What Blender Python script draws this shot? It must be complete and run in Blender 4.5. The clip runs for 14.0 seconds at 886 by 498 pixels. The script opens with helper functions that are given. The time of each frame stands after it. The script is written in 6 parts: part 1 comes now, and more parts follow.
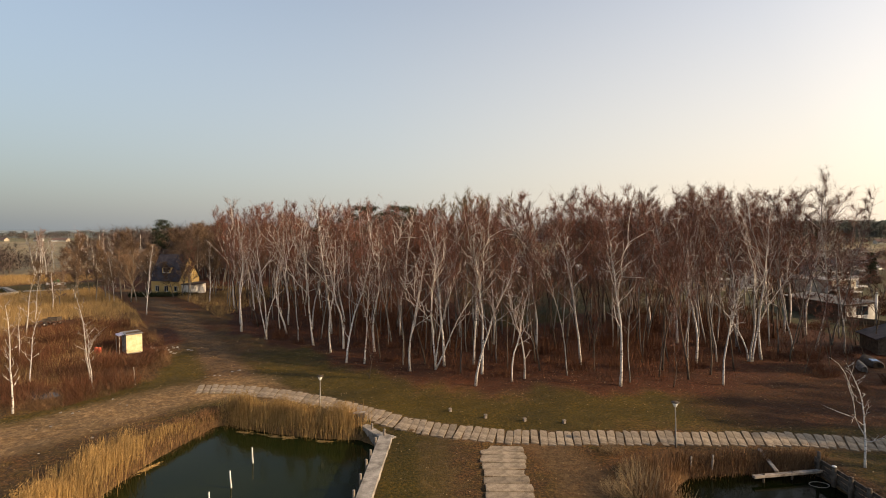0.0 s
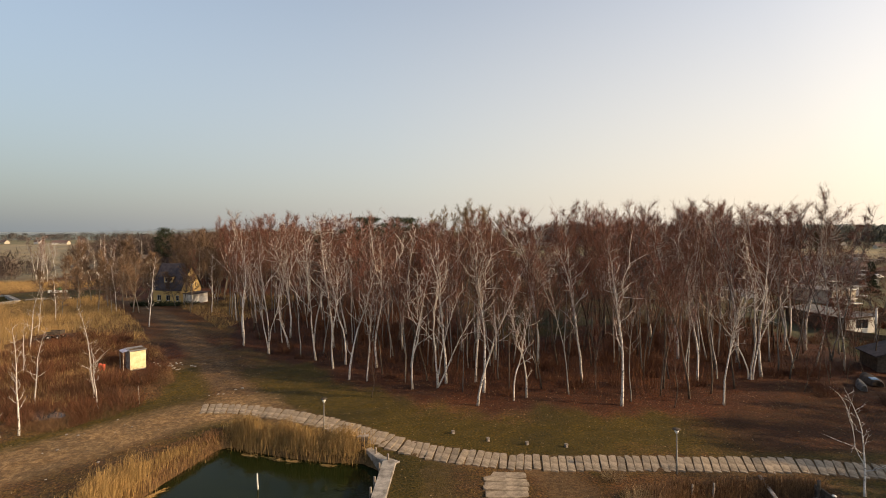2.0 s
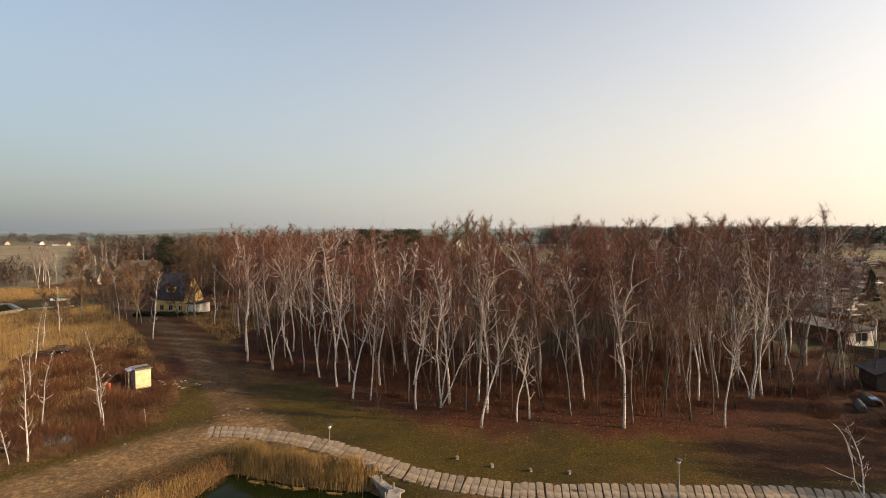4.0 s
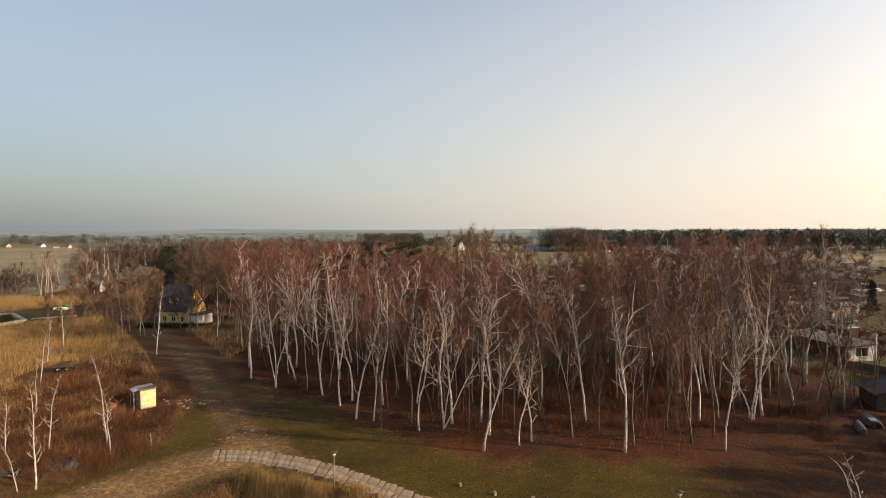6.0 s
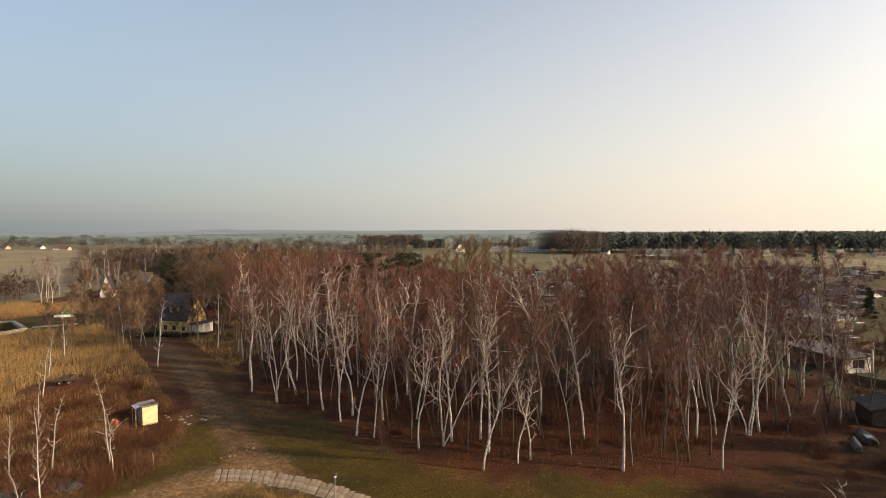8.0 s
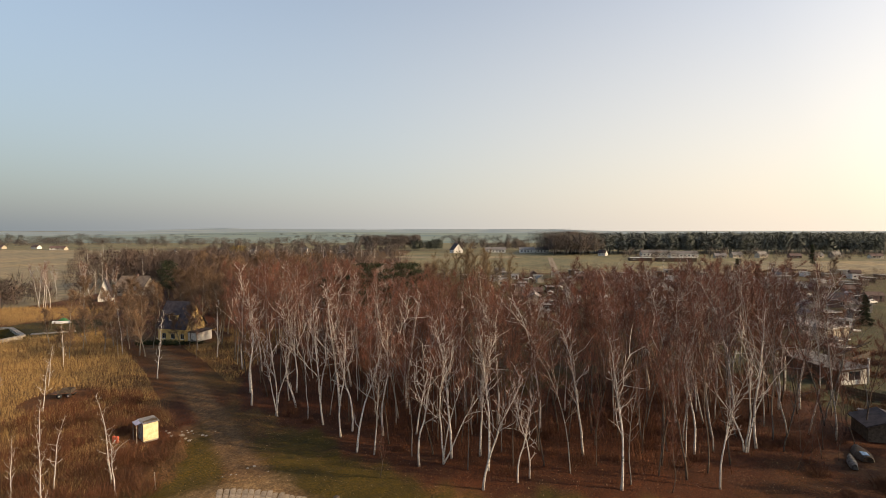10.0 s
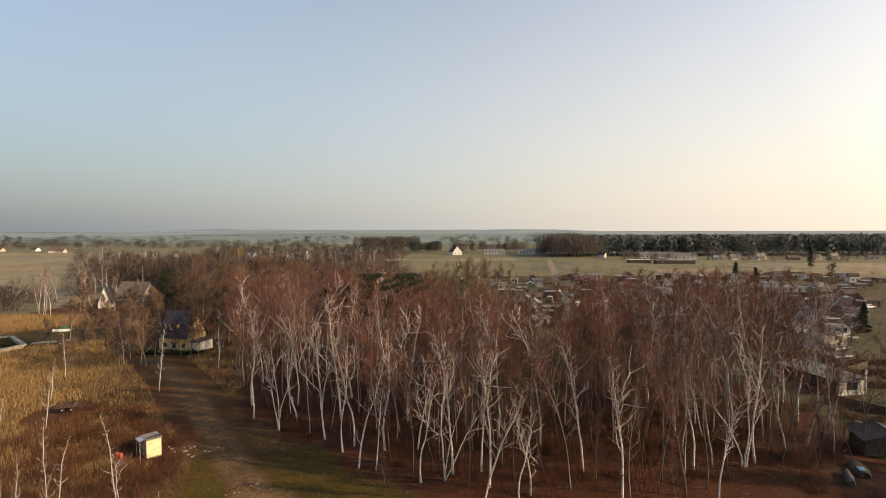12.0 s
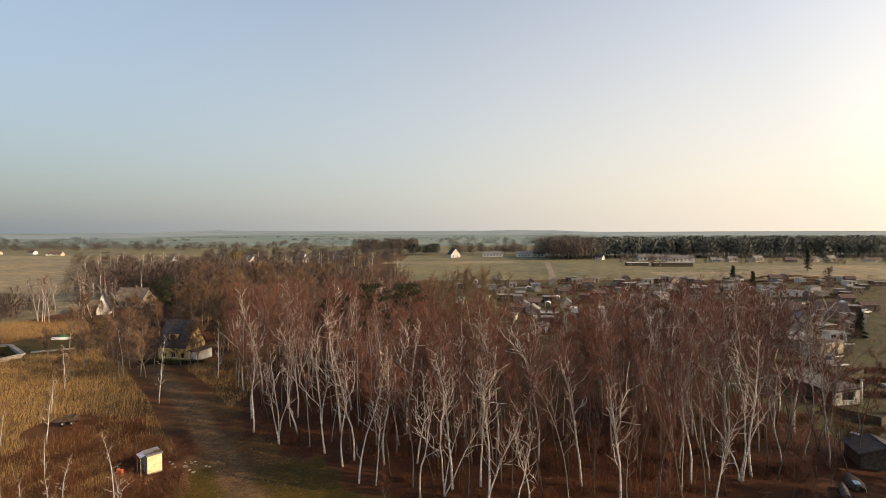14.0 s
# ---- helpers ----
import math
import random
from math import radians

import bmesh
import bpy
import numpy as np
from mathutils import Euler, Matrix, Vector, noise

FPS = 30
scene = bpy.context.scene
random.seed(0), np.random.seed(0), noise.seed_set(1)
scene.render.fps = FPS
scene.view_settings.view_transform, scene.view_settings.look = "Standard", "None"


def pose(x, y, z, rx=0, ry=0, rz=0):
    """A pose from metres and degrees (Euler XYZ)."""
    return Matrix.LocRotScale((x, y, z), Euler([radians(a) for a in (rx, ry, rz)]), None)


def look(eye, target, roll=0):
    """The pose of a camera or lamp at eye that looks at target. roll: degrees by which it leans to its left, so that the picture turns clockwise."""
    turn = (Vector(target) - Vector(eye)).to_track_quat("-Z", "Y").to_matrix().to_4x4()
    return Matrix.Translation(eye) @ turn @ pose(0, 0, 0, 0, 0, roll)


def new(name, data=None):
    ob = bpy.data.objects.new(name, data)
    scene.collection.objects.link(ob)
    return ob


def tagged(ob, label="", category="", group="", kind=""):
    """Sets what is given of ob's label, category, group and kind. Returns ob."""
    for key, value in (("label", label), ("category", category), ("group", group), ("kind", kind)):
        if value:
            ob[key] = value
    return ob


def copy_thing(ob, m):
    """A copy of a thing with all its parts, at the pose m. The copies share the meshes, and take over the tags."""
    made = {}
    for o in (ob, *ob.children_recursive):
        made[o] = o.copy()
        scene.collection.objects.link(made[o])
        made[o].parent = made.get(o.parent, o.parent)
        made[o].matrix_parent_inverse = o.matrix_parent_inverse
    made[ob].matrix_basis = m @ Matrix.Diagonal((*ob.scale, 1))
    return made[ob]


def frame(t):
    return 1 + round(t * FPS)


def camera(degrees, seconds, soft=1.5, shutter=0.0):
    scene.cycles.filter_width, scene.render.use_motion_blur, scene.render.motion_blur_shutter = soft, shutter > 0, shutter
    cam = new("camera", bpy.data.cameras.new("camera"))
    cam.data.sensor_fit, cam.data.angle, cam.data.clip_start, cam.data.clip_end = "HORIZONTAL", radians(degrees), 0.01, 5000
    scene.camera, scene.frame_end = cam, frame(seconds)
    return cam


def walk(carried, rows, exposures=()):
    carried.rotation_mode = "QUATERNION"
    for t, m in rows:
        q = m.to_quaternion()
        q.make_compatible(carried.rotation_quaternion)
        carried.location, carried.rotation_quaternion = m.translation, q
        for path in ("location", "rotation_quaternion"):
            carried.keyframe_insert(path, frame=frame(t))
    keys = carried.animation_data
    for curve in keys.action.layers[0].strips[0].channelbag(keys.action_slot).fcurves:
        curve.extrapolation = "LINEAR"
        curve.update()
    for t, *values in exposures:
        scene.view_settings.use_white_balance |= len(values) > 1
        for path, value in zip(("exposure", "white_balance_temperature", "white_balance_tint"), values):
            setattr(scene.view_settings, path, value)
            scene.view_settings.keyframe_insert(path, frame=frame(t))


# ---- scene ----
cam = camera(82.0, 14.0, soft=0.65)
PATH = [
    (0, (1.154, 0.077, 15.174), (1.149, 2.075, 15.091), -0.2),
    (0.5, (1.101, 0.026, 15.519), (1.096, 2.025, 15.438), -0.2),
    (1, (1.028, -0.063, 15.947), (1.024, 1.935, 15.87), -0.2),
    (1.5, (0.951, -0.131, 16.457), (0.948, 1.867, 16.38), -0.2),
    (2, (0.902, -0.214, 16.993), (0.897, 1.785, 16.917), -0.1),
    (2.5, (0.864, -0.29, 17.598), (0.86, 1.709, 17.519), -0.1),
    (3, (0.775, -0.378, 18.149), (0.771, 1.62, 18.071), -0.1),
    (5.5, (0.297, -0.838, 21.281), (0.292, 1.16, 21.201), -0.1),
    (6, (0.293, -0.927, 21.838), (0.287, 1.071, 21.761), -0.1),
    (6.5, (0.278, -1.015, 22.473), (0.272, 0.983, 22.394), -0.1),
    (7, (0.229, -1.117, 23.004), (0.226, 0.881, 22.925), -0.1),
    (7.5, (0.323, -1.247, 23.496), (0.317, 0.751, 23.417), -0.2),
    (8, (0.276, -1.332, 23.904), (0.272, 0.667, 23.828), -0.1),
    (10.5, (-0.132, -1.667, 26.665), (-0.125, 0.331, 26.583), 0.0),
    (11, (-0.214, -1.825, 27.14), (-0.206, 0.173, 27.06), -0.0),
    (11.5, (-0.248, -1.865, 27.682), (-0.239, 0.134, 27.601), -0.1),
    (12, (-0.274, -1.932, 28.195), (-0.264, 0.067, 28.114), -0.1),
    (12.5, (-0.345, -2.043, 28.653), (-0.333, -0.045, 28.574), -0.1),
    (13, (-0.438, -2.158, 29.201), (-0.423, -0.159, 29.121), -0.2),
    (13.5, (-0.439, -2.263, 29.644), (-0.423, -0.265, 29.566), -0.2),
    (14, (-0.359, -2.319, 30.07), (-0.342, -0.321, 29.992), -0.2),
]
walk(cam, [(t, look(eye, target, roll)) for t, eye, target, roll in PATH], exposures=[(0.0, 0.86, 7150, 10), (14.0, 0.86, 6950, 9)])

# ---- sky and sun ----
SUN_DIR = Vector((0.9, -0.21, 0.395)).normalized()
world = bpy.data.worlds.new("world")
scene.world = world
world.use_nodes = True
wn, wl = world.node_tree.nodes, world.node_tree.links
sky = wn.new("ShaderNodeTexSky")
sky.sky_type = "NISHITA"
sky.sun_disc = False
sky.sun_elevation = math.asin(SUN_DIR.z)
sky.sun_rotation = math.atan2(SUN_DIR.x, SUN_DIR.y)
sky.air_density, sky.dust_density, sky.ozone_density, sky.altitude = 1.0, 1.3, 1.0, 0.0
haze = wn.new("ShaderNodeMix")
haze.data_type, haze.blend_type = "RGBA", "MIX"
# Spring haze: thick near the horizon, thin overhead, brighter and warmer towards the sun.
co = wn.new("ShaderNodeTexCoord")
axis = wn.new("ShaderNodeSeparateXYZ")
wl.new(co.outputs["Generated"], axis.inputs[0])
thick = wn.new("ShaderNodeValToRGB")
for el, (p, c) in zip(thick.color_ramp.elements, ((0.0, 0.94), (0.6, 0.05))):
    el.position, el.color = p, (c, c, c, 1)
wl.new(axis.outputs["Z"], thick.inputs["Fac"])
wl.new(thick.outputs["Color"], haze.inputs["Factor"])
dot = wn.new("ShaderNodeVectorMath")
dot.operation = "DOT_PRODUCT"
dot.inputs[1].default_value = SUN_DIR
wl.new(co.outputs["Generated"], dot.inputs[0])
span = wn.new("ShaderNodeMapRange")
span.inputs["From Min"].default_value = -1.0
wl.new(dot.outputs["Value"], span.inputs["Value"])
glow = wn.new("ShaderNodeValToRGB")
stops = [(0.1, (0.105, 0.127, 0.152)), (0.38, (0.274, 0.276, 0.28)), (0.7, (0.51, 0.447, 0.39)), (1.0, (1.0, 0.82, 0.62))]
while len(glow.color_ramp.elements) < len(stops):
    glow.color_ramp.elements.new(0.5)
for el, (p, c) in zip(glow.color_ramp.elements, stops):
    el.position, el.color = p, (*c, 1)
wl.new(span.outputs[0], glow.inputs["Fac"])
gain = wn.new("ShaderNodeVectorMath")
gain.operation = "SCALE"
gain.inputs["Scale"].default_value = 8.5
wl.new(glow.outputs["Color"], gain.inputs[0])
wl.new(gain.outputs["Vector"], haze.inputs["B"])
wl.new(sky.outputs["Color"], haze.inputs["A"])
wl.new(haze.outputs["Result"], wn["Background"].inputs["Color"])
wn["Background"].inputs["Strength"].default_value = 0.13

sun = new("sun", bpy.data.lights.new("sun", "SUN"))
sun.data.energy, sun.data.angle, sun.data.color = 3.35, radians(0.8), (1.0, 0.74, 0.475)
sun.matrix_world = look(SUN_DIR * 200, (0, 0, 0))


# ---- materials ----
def mat(name, rough=0.85, metal=0.0):
    m = bpy.data.materials.new(name)
    m.use_nodes = True
    b = m.node_tree.nodes["Principled BSDF"]
    b.inputs["Roughness"].default_value, b.inputs["Metallic"].default_value = rough, metal
    b.inputs["Specular IOR Level"].default_value = 0.25
    return m, m.node_tree.nodes, m.node_tree.links, b


def ramp(nodes, stops):
    r = nodes.new("ShaderNodeValToRGB")
    e = r.color_ramp.elements
    while len(e) < len(stops):
        e.new(0.5)
    for el, (p, c) in zip(e, stops):
        el.position, el.color = p, (*c, 1)
    return r


def warm(c, k=1.0):
    """The sere, reddish cast of the end of winter."""
    return (c[0] * (1 + 0.2 * k), c[1] * (1 - 0.1 * k), c[2] * (1 - 0.26 * k))


def noise_node(nodes, links, scale, detail=4.0, rough=0.6, vec=None, kind="Position"):
    n = nodes.new("ShaderNodeTexNoise")
    n.inputs["Scale"].default_value, n.inputs["Detail"].default_value, n.inputs["Roughness"].default_value = scale, detail, rough
    if vec is None:
        if kind == "Position":
            vec = nodes.new("ShaderNodeNewGeometry").outputs["Position"]
        else:
            vec = nodes.new("ShaderNodeTexCoord").outputs["Object"]
    links.new(vec, n.inputs["Vector"])
    return n


def mix(nodes, links, fac, a, b, blend="MIX"):
    m = nodes.new("ShaderNodeMix")
    m.data_type, m.blend_type = "RGBA", blend
    for sock, v in ((m.inputs["Factor"], fac), (m.inputs["A"], a), (m.inputs["B"], b)):
        if isinstance(v, (int, float)):
            sock.default_value = v
        elif isinstance(v, tuple):
            sock.default_value = (*v, 1)
        else:
            links.new(v, sock)
    return m.outputs["Result"]


def bump(nodes, links, b, height, strength=0.4, dist=0.05):
    n = nodes.new("ShaderNodeBump")
    n.inputs["Strength"].default_value, n.inputs["Distance"].default_value = strength, dist
    links.new(height, n.inputs["Height"])
    links.new(n.outputs["Normal"], b.inputs["Normal"])


def two_tone(name, dark, light, scale, rough=0.85, metal=0.0, fine=None, strength=0.3, dist=0.02, kind="Object", spread=0.0):
    """A surface that varies between two colours at two scales, with fine relief; spread varies it from piece to piece."""
    m, n, l, b = mat(name, rough, metal)
    big = noise_node(n, l, scale, 5.0, 0.65, kind=kind)
    small = noise_node(n, l, fine or scale * 9, 3.0, 0.7, kind=kind)
    r = ramp(n, [(0.34, dark), (0.66, light)])
    f = n.new("ShaderNodeMath")
    f.operation = "MULTIPLY_ADD"
    l.new(small.outputs["Fac"], f.inputs[0])
    f.inputs[1].default_value = 0.35
    shift = n.new("ShaderNodeMath")
    shift.operation = "SUBTRACT"
    l.new(big.outputs["Fac"], shift.inputs[0])
    shift.inputs[1].default_value = 0.175
    l.new(shift.outputs[0], f.inputs[2])
    l.new(f.outputs[0], r.inputs["Fac"])
    col = r.outputs["Color"]
    if spread:
        info = n.new("ShaderNodeObjectInfo")
        h = n.new("ShaderNodeHueSaturation")
        v = n.new("ShaderNodeMapRange")
        l.new(info.outputs["Random"], v.inputs["Value"])
        v.inputs["To Min"].default_value, v.inputs["To Max"].default_value = 1 - spread, 1 + spread
        l.new(v.outputs[0], h.inputs["Value"])
        l.new(col, h.inputs["Color"])
        col = h.outputs["Color"]
    l.new(col, b.inputs["Base Color"])
    bump(n, l, b, small.outputs["Fac"], strength, dist)
    return m


def strand_mat(name, dark, light, rough=0.9, spread=0.25, cast=1.0):
    """Twigs, reeds and grass: colour from strand to strand and from clump to clump."""
    m, n, l, b = mat(name, rough)
    geo = n.new("ShaderNodeNewGeometry")
    r = ramp(n, [(0.0, warm(dark, cast)), (1.0, warm(light, cast))])
    l.new(geo.outputs["Random Per Island"], r.inputs["Fac"])
    info = n.new("ShaderNodeObjectInfo")
    v = n.new("ShaderNodeMapRange")
    l.new(info.outputs["Random"], v.inputs["Value"])
    v.inputs["To Min"].default_value, v.inputs["To Max"].default_value = 1 - spread, 1 + spread
    h = n.new("ShaderNodeHueSaturation")
    l.new(v.outputs[0], h.inputs["Value"])
    l.new(r.outputs["Color"], h.inputs["Color"])
    patch = noise_node(n, l, 0.25, 3.0)
    pr = ramp(n, [(0.3, (0.72, 0.72, 0.72)), (0.7, (1.2, 1.15, 1.05))])
    l.new(patch.outputs["Fac"], pr.inputs["Fac"])
    col = mix(n, l, 1.0, h.outputs["Color"], pr.outputs["Color"], "MULTIPLY")
    l.new(col, b.inputs["Base Color"])
    return m


def birch_bark(name, lo, hi):
    m, n, l, b = mat(name, 0.75)
    co = n.new("ShaderNodeTexCoord")
    mp = n.new("ShaderNodeMapping")
    mp.inputs["Scale"].default_value = (3.0, 3.0, 7.0)
    l.new(co.outputs["Object"], mp.inputs["Vector"])
    a = noise_node(n, l, 1.6, 4.0, 0.7, vec=mp.outputs["Vector"])
    r = ramp(n, [(0.39, (0.05, 0.042, 0.037)), (0.47, (0.6, 0.55, 0.5)), (0.74, (0.84, 0.8, 0.75))])
    l.new(a.outputs["Fac"], r.inputs["Fac"])
    info = n.new("ShaderNodeObjectInfo")
    v = n.new("ShaderNodeMapRange")
    l.new(info.outputs["Random"], v.inputs["Value"])
    v.inputs["To Min"].default_value, v.inputs["To Max"].default_value = lo, hi
    h = n.new("ShaderNodeHueSaturation")
    l.new(v.outputs[0], h.inputs["Value"])
    l.new(r.outputs["Color"], h.inputs["Color"])
    l.new(h.outputs["Color"], b.inputs["Base Color"])
    bump(n, l, b, a.outputs["Fac"], 0.4, 0.02)
    return m


BIRCH = birch_bark("birch_bark", 0.75, 1.0)
BIRCH_GREY = birch_bark("grey_birch_bark", 0.14, 0.78)
BARK_GREY = two_tone("grey_bark", (0.10, 0.085, 0.07), (0.27, 0.235, 0.19), 2.0, 0.9, fine=14, strength=0.6, spread=0.3)
BARK_DARK = two_tone("dark_bark", (0.045, 0.035, 0.028), (0.14, 0.105, 0.08), 2.0, 0.9, fine=14, strength=0.6, spread=0.3)
TWIG_RED = strand_mat("birch_twigs", (0.068, 0.037, 0.031), (0.205, 0.112, 0.092), spread=0.3, cast=0.7)
TWIG_EDGE = strand_mat("edge_birch_twigs", (0.065, 0.036, 0.028), (0.18, 0.1, 0.074), spread=0.2, cast=0.8)
TWIG_BROWN = strand_mat("brown_twigs", (0.075, 0.055, 0.04), (0.21, 0.155, 0.11), spread=0.3, cast=0.35)
TWIG_PALE = strand_mat("pale_twigs", (0.1, 0.076, 0.045), (0.26, 0.2, 0.125), spread=0.2, cast=0.25)
SHRUB = strand_mat("shrub_twigs", (0.042, 0.023, 0.014), (0.13, 0.07, 0.042), spread=0.3, cast=0.8)
SCRUB = strand_mat("scrub_twigs", (0.05, 0.034, 0.02), (0.17, 0.115, 0.068), spread=0.2, cast=0.55)
REED = strand_mat("dry_reed", (0.16, 0.098, 0.038), (0.42, 0.29, 0.125), spread=0.1, cast=0.1)
DRY_TWIG = strand_mat("straw_twigs", (0.19, 0.135, 0.075), (0.42, 0.32, 0.19), spread=0.1, cast=0.1)
REED_BROWN = strand_mat("brown_reed", (0.08, 0.05, 0.028), (0.25, 0.16, 0.085), spread=0.1, cast=0.4)
MARSH = strand_mat("marsh_grass", (0.2, 0.128, 0.05), (0.42, 0.295, 0.14), spread=0.1, cast=0.05)
NEEDLE = strand_mat("pine_needles", (0.012, 0.02, 0.011), (0.038, 0.052, 0.028), spread=0.15, cast=0.3)
# Down to FAR_MIST, distance haze is painted in: colours paled and greyed.
HAZED_NEEDLE = strand_mat("hazed_pine_needles", (0.115, 0.134, 0.127), (0.14, 0.158, 0.15), spread=0.0, cast=0.0)
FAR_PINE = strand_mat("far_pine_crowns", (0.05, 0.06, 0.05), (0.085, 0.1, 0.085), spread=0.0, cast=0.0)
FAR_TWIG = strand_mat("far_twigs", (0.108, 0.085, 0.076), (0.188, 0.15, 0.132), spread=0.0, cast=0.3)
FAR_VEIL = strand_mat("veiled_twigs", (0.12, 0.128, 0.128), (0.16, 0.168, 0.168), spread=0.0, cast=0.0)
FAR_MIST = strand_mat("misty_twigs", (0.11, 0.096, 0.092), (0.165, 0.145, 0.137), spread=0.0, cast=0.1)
FAR_OLIVE = strand_mat("far_willow_twigs", (0.2, 0.15, 0.05), (0.3, 0.23, 0.085), spread=0.0, cast=0.1)
LEAF = strand_mat("fallen_leaves", (0.1, 0.07, 0.04), (0.36, 0.28, 0.17), spread=0.0, cast=0.2)
CONCRETE = two_tone("weathered_concrete", (0.135, 0.102, 0.07), (0.34, 0.27, 0.19), 1.6, 0.92, fine=20, strength=0.5, dist=0.015, spread=0.16)
CONCRETE_PALE = two_tone("pale_concrete", (0.13, 0.115, 0.095), (0.36, 0.325, 0.28), 1.4, 0.9, fine=16, strength=0.5)
WOOD_GREY = two_tone("weathered_wood", (0.11, 0.09, 0.075), (0.33, 0.28, 0.23), 2.5, 0.85, fine=22, strength=0.5)
WOOD_DARK = two_tone("dark_wood", (0.035, 0.027, 0.02), (0.11, 0.085, 0.065), 2.5, 0.85, fine=22, strength=0.5)
WHITE = two_tone("white_paint", (0.48, 0.46, 0.43), (0.74, 0.72, 0.68), 1.2, 0.6, fine=10, strength=0.1)
CREAM = two_tone("cream_paint", (0.55, 0.44, 0.24), (0.82, 0.7, 0.44), 1.6, 0.7, fine=12, strength=0.2)
YELLOW = two_tone("yellow_render", (0.55, 0.38, 0.14), (0.72, 0.52, 0.22), 0.9, 0.85, fine=18, strength=0.2)
BEIGE = two_tone("beige_render", (0.36, 0.31, 0.24), (0.55, 0.48, 0.38), 0.9, 0.85, fine=18, strength=0.2, spread=0.25)
BRICK = two_tone("red_render", (0.12, 0.08, 0.066), (0.22, 0.145, 0.12), 0.9, 0.85, fine=18, strength=0.3, spread=0.2)
ROOF_DARK = two_tone("dark_roof", (0.028, 0.024, 0.028), (0.075, 0.062, 0.066), 1.0, 0.75, fine=15, strength=0.4)
ROOF_GREY = two_tone("grey_roofing_felt", (0.1, 0.095, 0.09), (0.24, 0.225, 0.21), 0.7, 0.85, fine=12, strength=0.3, spread=0.3)
ROOF_RED = two_tone("red_roof", (0.07, 0.05, 0.044), (0.15, 0.1, 0.085), 1.0, 0.85, fine=12, strength=0.3, spread=0.2)
THATCH = two_tone("brown_roof", (0.1, 0.075, 0.055), (0.22, 0.17, 0.13), 0.8, 0.95, fine=14, strength=0.5)
METAL = two_tone("galvanised_metal", (0.3, 0.3, 0.3), (0.5, 0.5, 0.49), 3.0, 0.45, 0.8, fine=30, strength=0.1)
POLE = two_tone("dull_lamp_post", (0.13, 0.12, 0.105), (0.27, 0.25, 0.22), 3.0, 0.6, 0.2, fine=30, strength=0.1)
GREEN_TARP = two_tone("green_tarpaulin", (0.03, 0.12, 0.04), (0.07, 0.22, 0.08), 1.5, 0.6, strength=0.4)
RUBBER = two_tone("black_rubber", (0.012, 0.012, 0.012), (0.035, 0.035, 0.035), 3.0, 0.8)
RUST = two_tone("rusty_steel", (0.05, 0.03, 0.022), (0.17, 0.085, 0.05), 2.0, 0.85, 0.2, strength=0.5)
LILAC = two_tone("lilac_sheet", (0.3, 0.28, 0.34), (0.52, 0.49, 0.56), 2.0, 0.5, fine=14, strength=0.2)
RED_PAINT = two_tone("red_paint", (0.4, 0.06, 0.03), (0.62, 0.12, 0.06), 3.0, 0.6)
BLUE_TARP = two_tone("blue_cover", (0.1, 0.2, 0.35), (0.35, 0.5, 0.65), 1.5, 0.5)
m, n, l, b = mat("window_glass", 0.12)
b.inputs["Base Color"].default_value = (0.02, 0.025, 0.03, 1)
b.inputs["Specular IOR Level"].default_value = 0.6
GLASS = m
m, n, l, b = mat("frosted_shade", 0.4)
b.inputs["Base Color"].default_value = (0.7, 0.68, 0.62, 1)
SHADE = m


def water_mat(name, gloss, k=1.0):
    m, n, l, b = mat(name, 0.06)
    patch = noise_node(n, l, 0.12, 3.0)
    r = ramp(n, [(0.35, (0.005 * k, 0.008 * k, 0.002 * k)), (0.7, (0.010 * k, 0.013 * k, 0.003 * k))])
    l.new(patch.outputs["Fac"], r.inputs["Fac"])
    l.new(r.outputs["Color"], b.inputs["Base Color"])
    b.inputs["Specular IOR Level"].default_value = gloss
    rip = noise_node(n, l, 2.6, 3.0, 0.6)
    bump(n, l, b, rip.outputs["Fac"], 0.12, 0.05)
    return m


WATER = water_mat("pond_water", 0.055, 1.35)
WATER_DARK = water_mat("basin_water", 0.06, 0.5)
WATER_FAR = water_mat("harbour_water", 0.6)


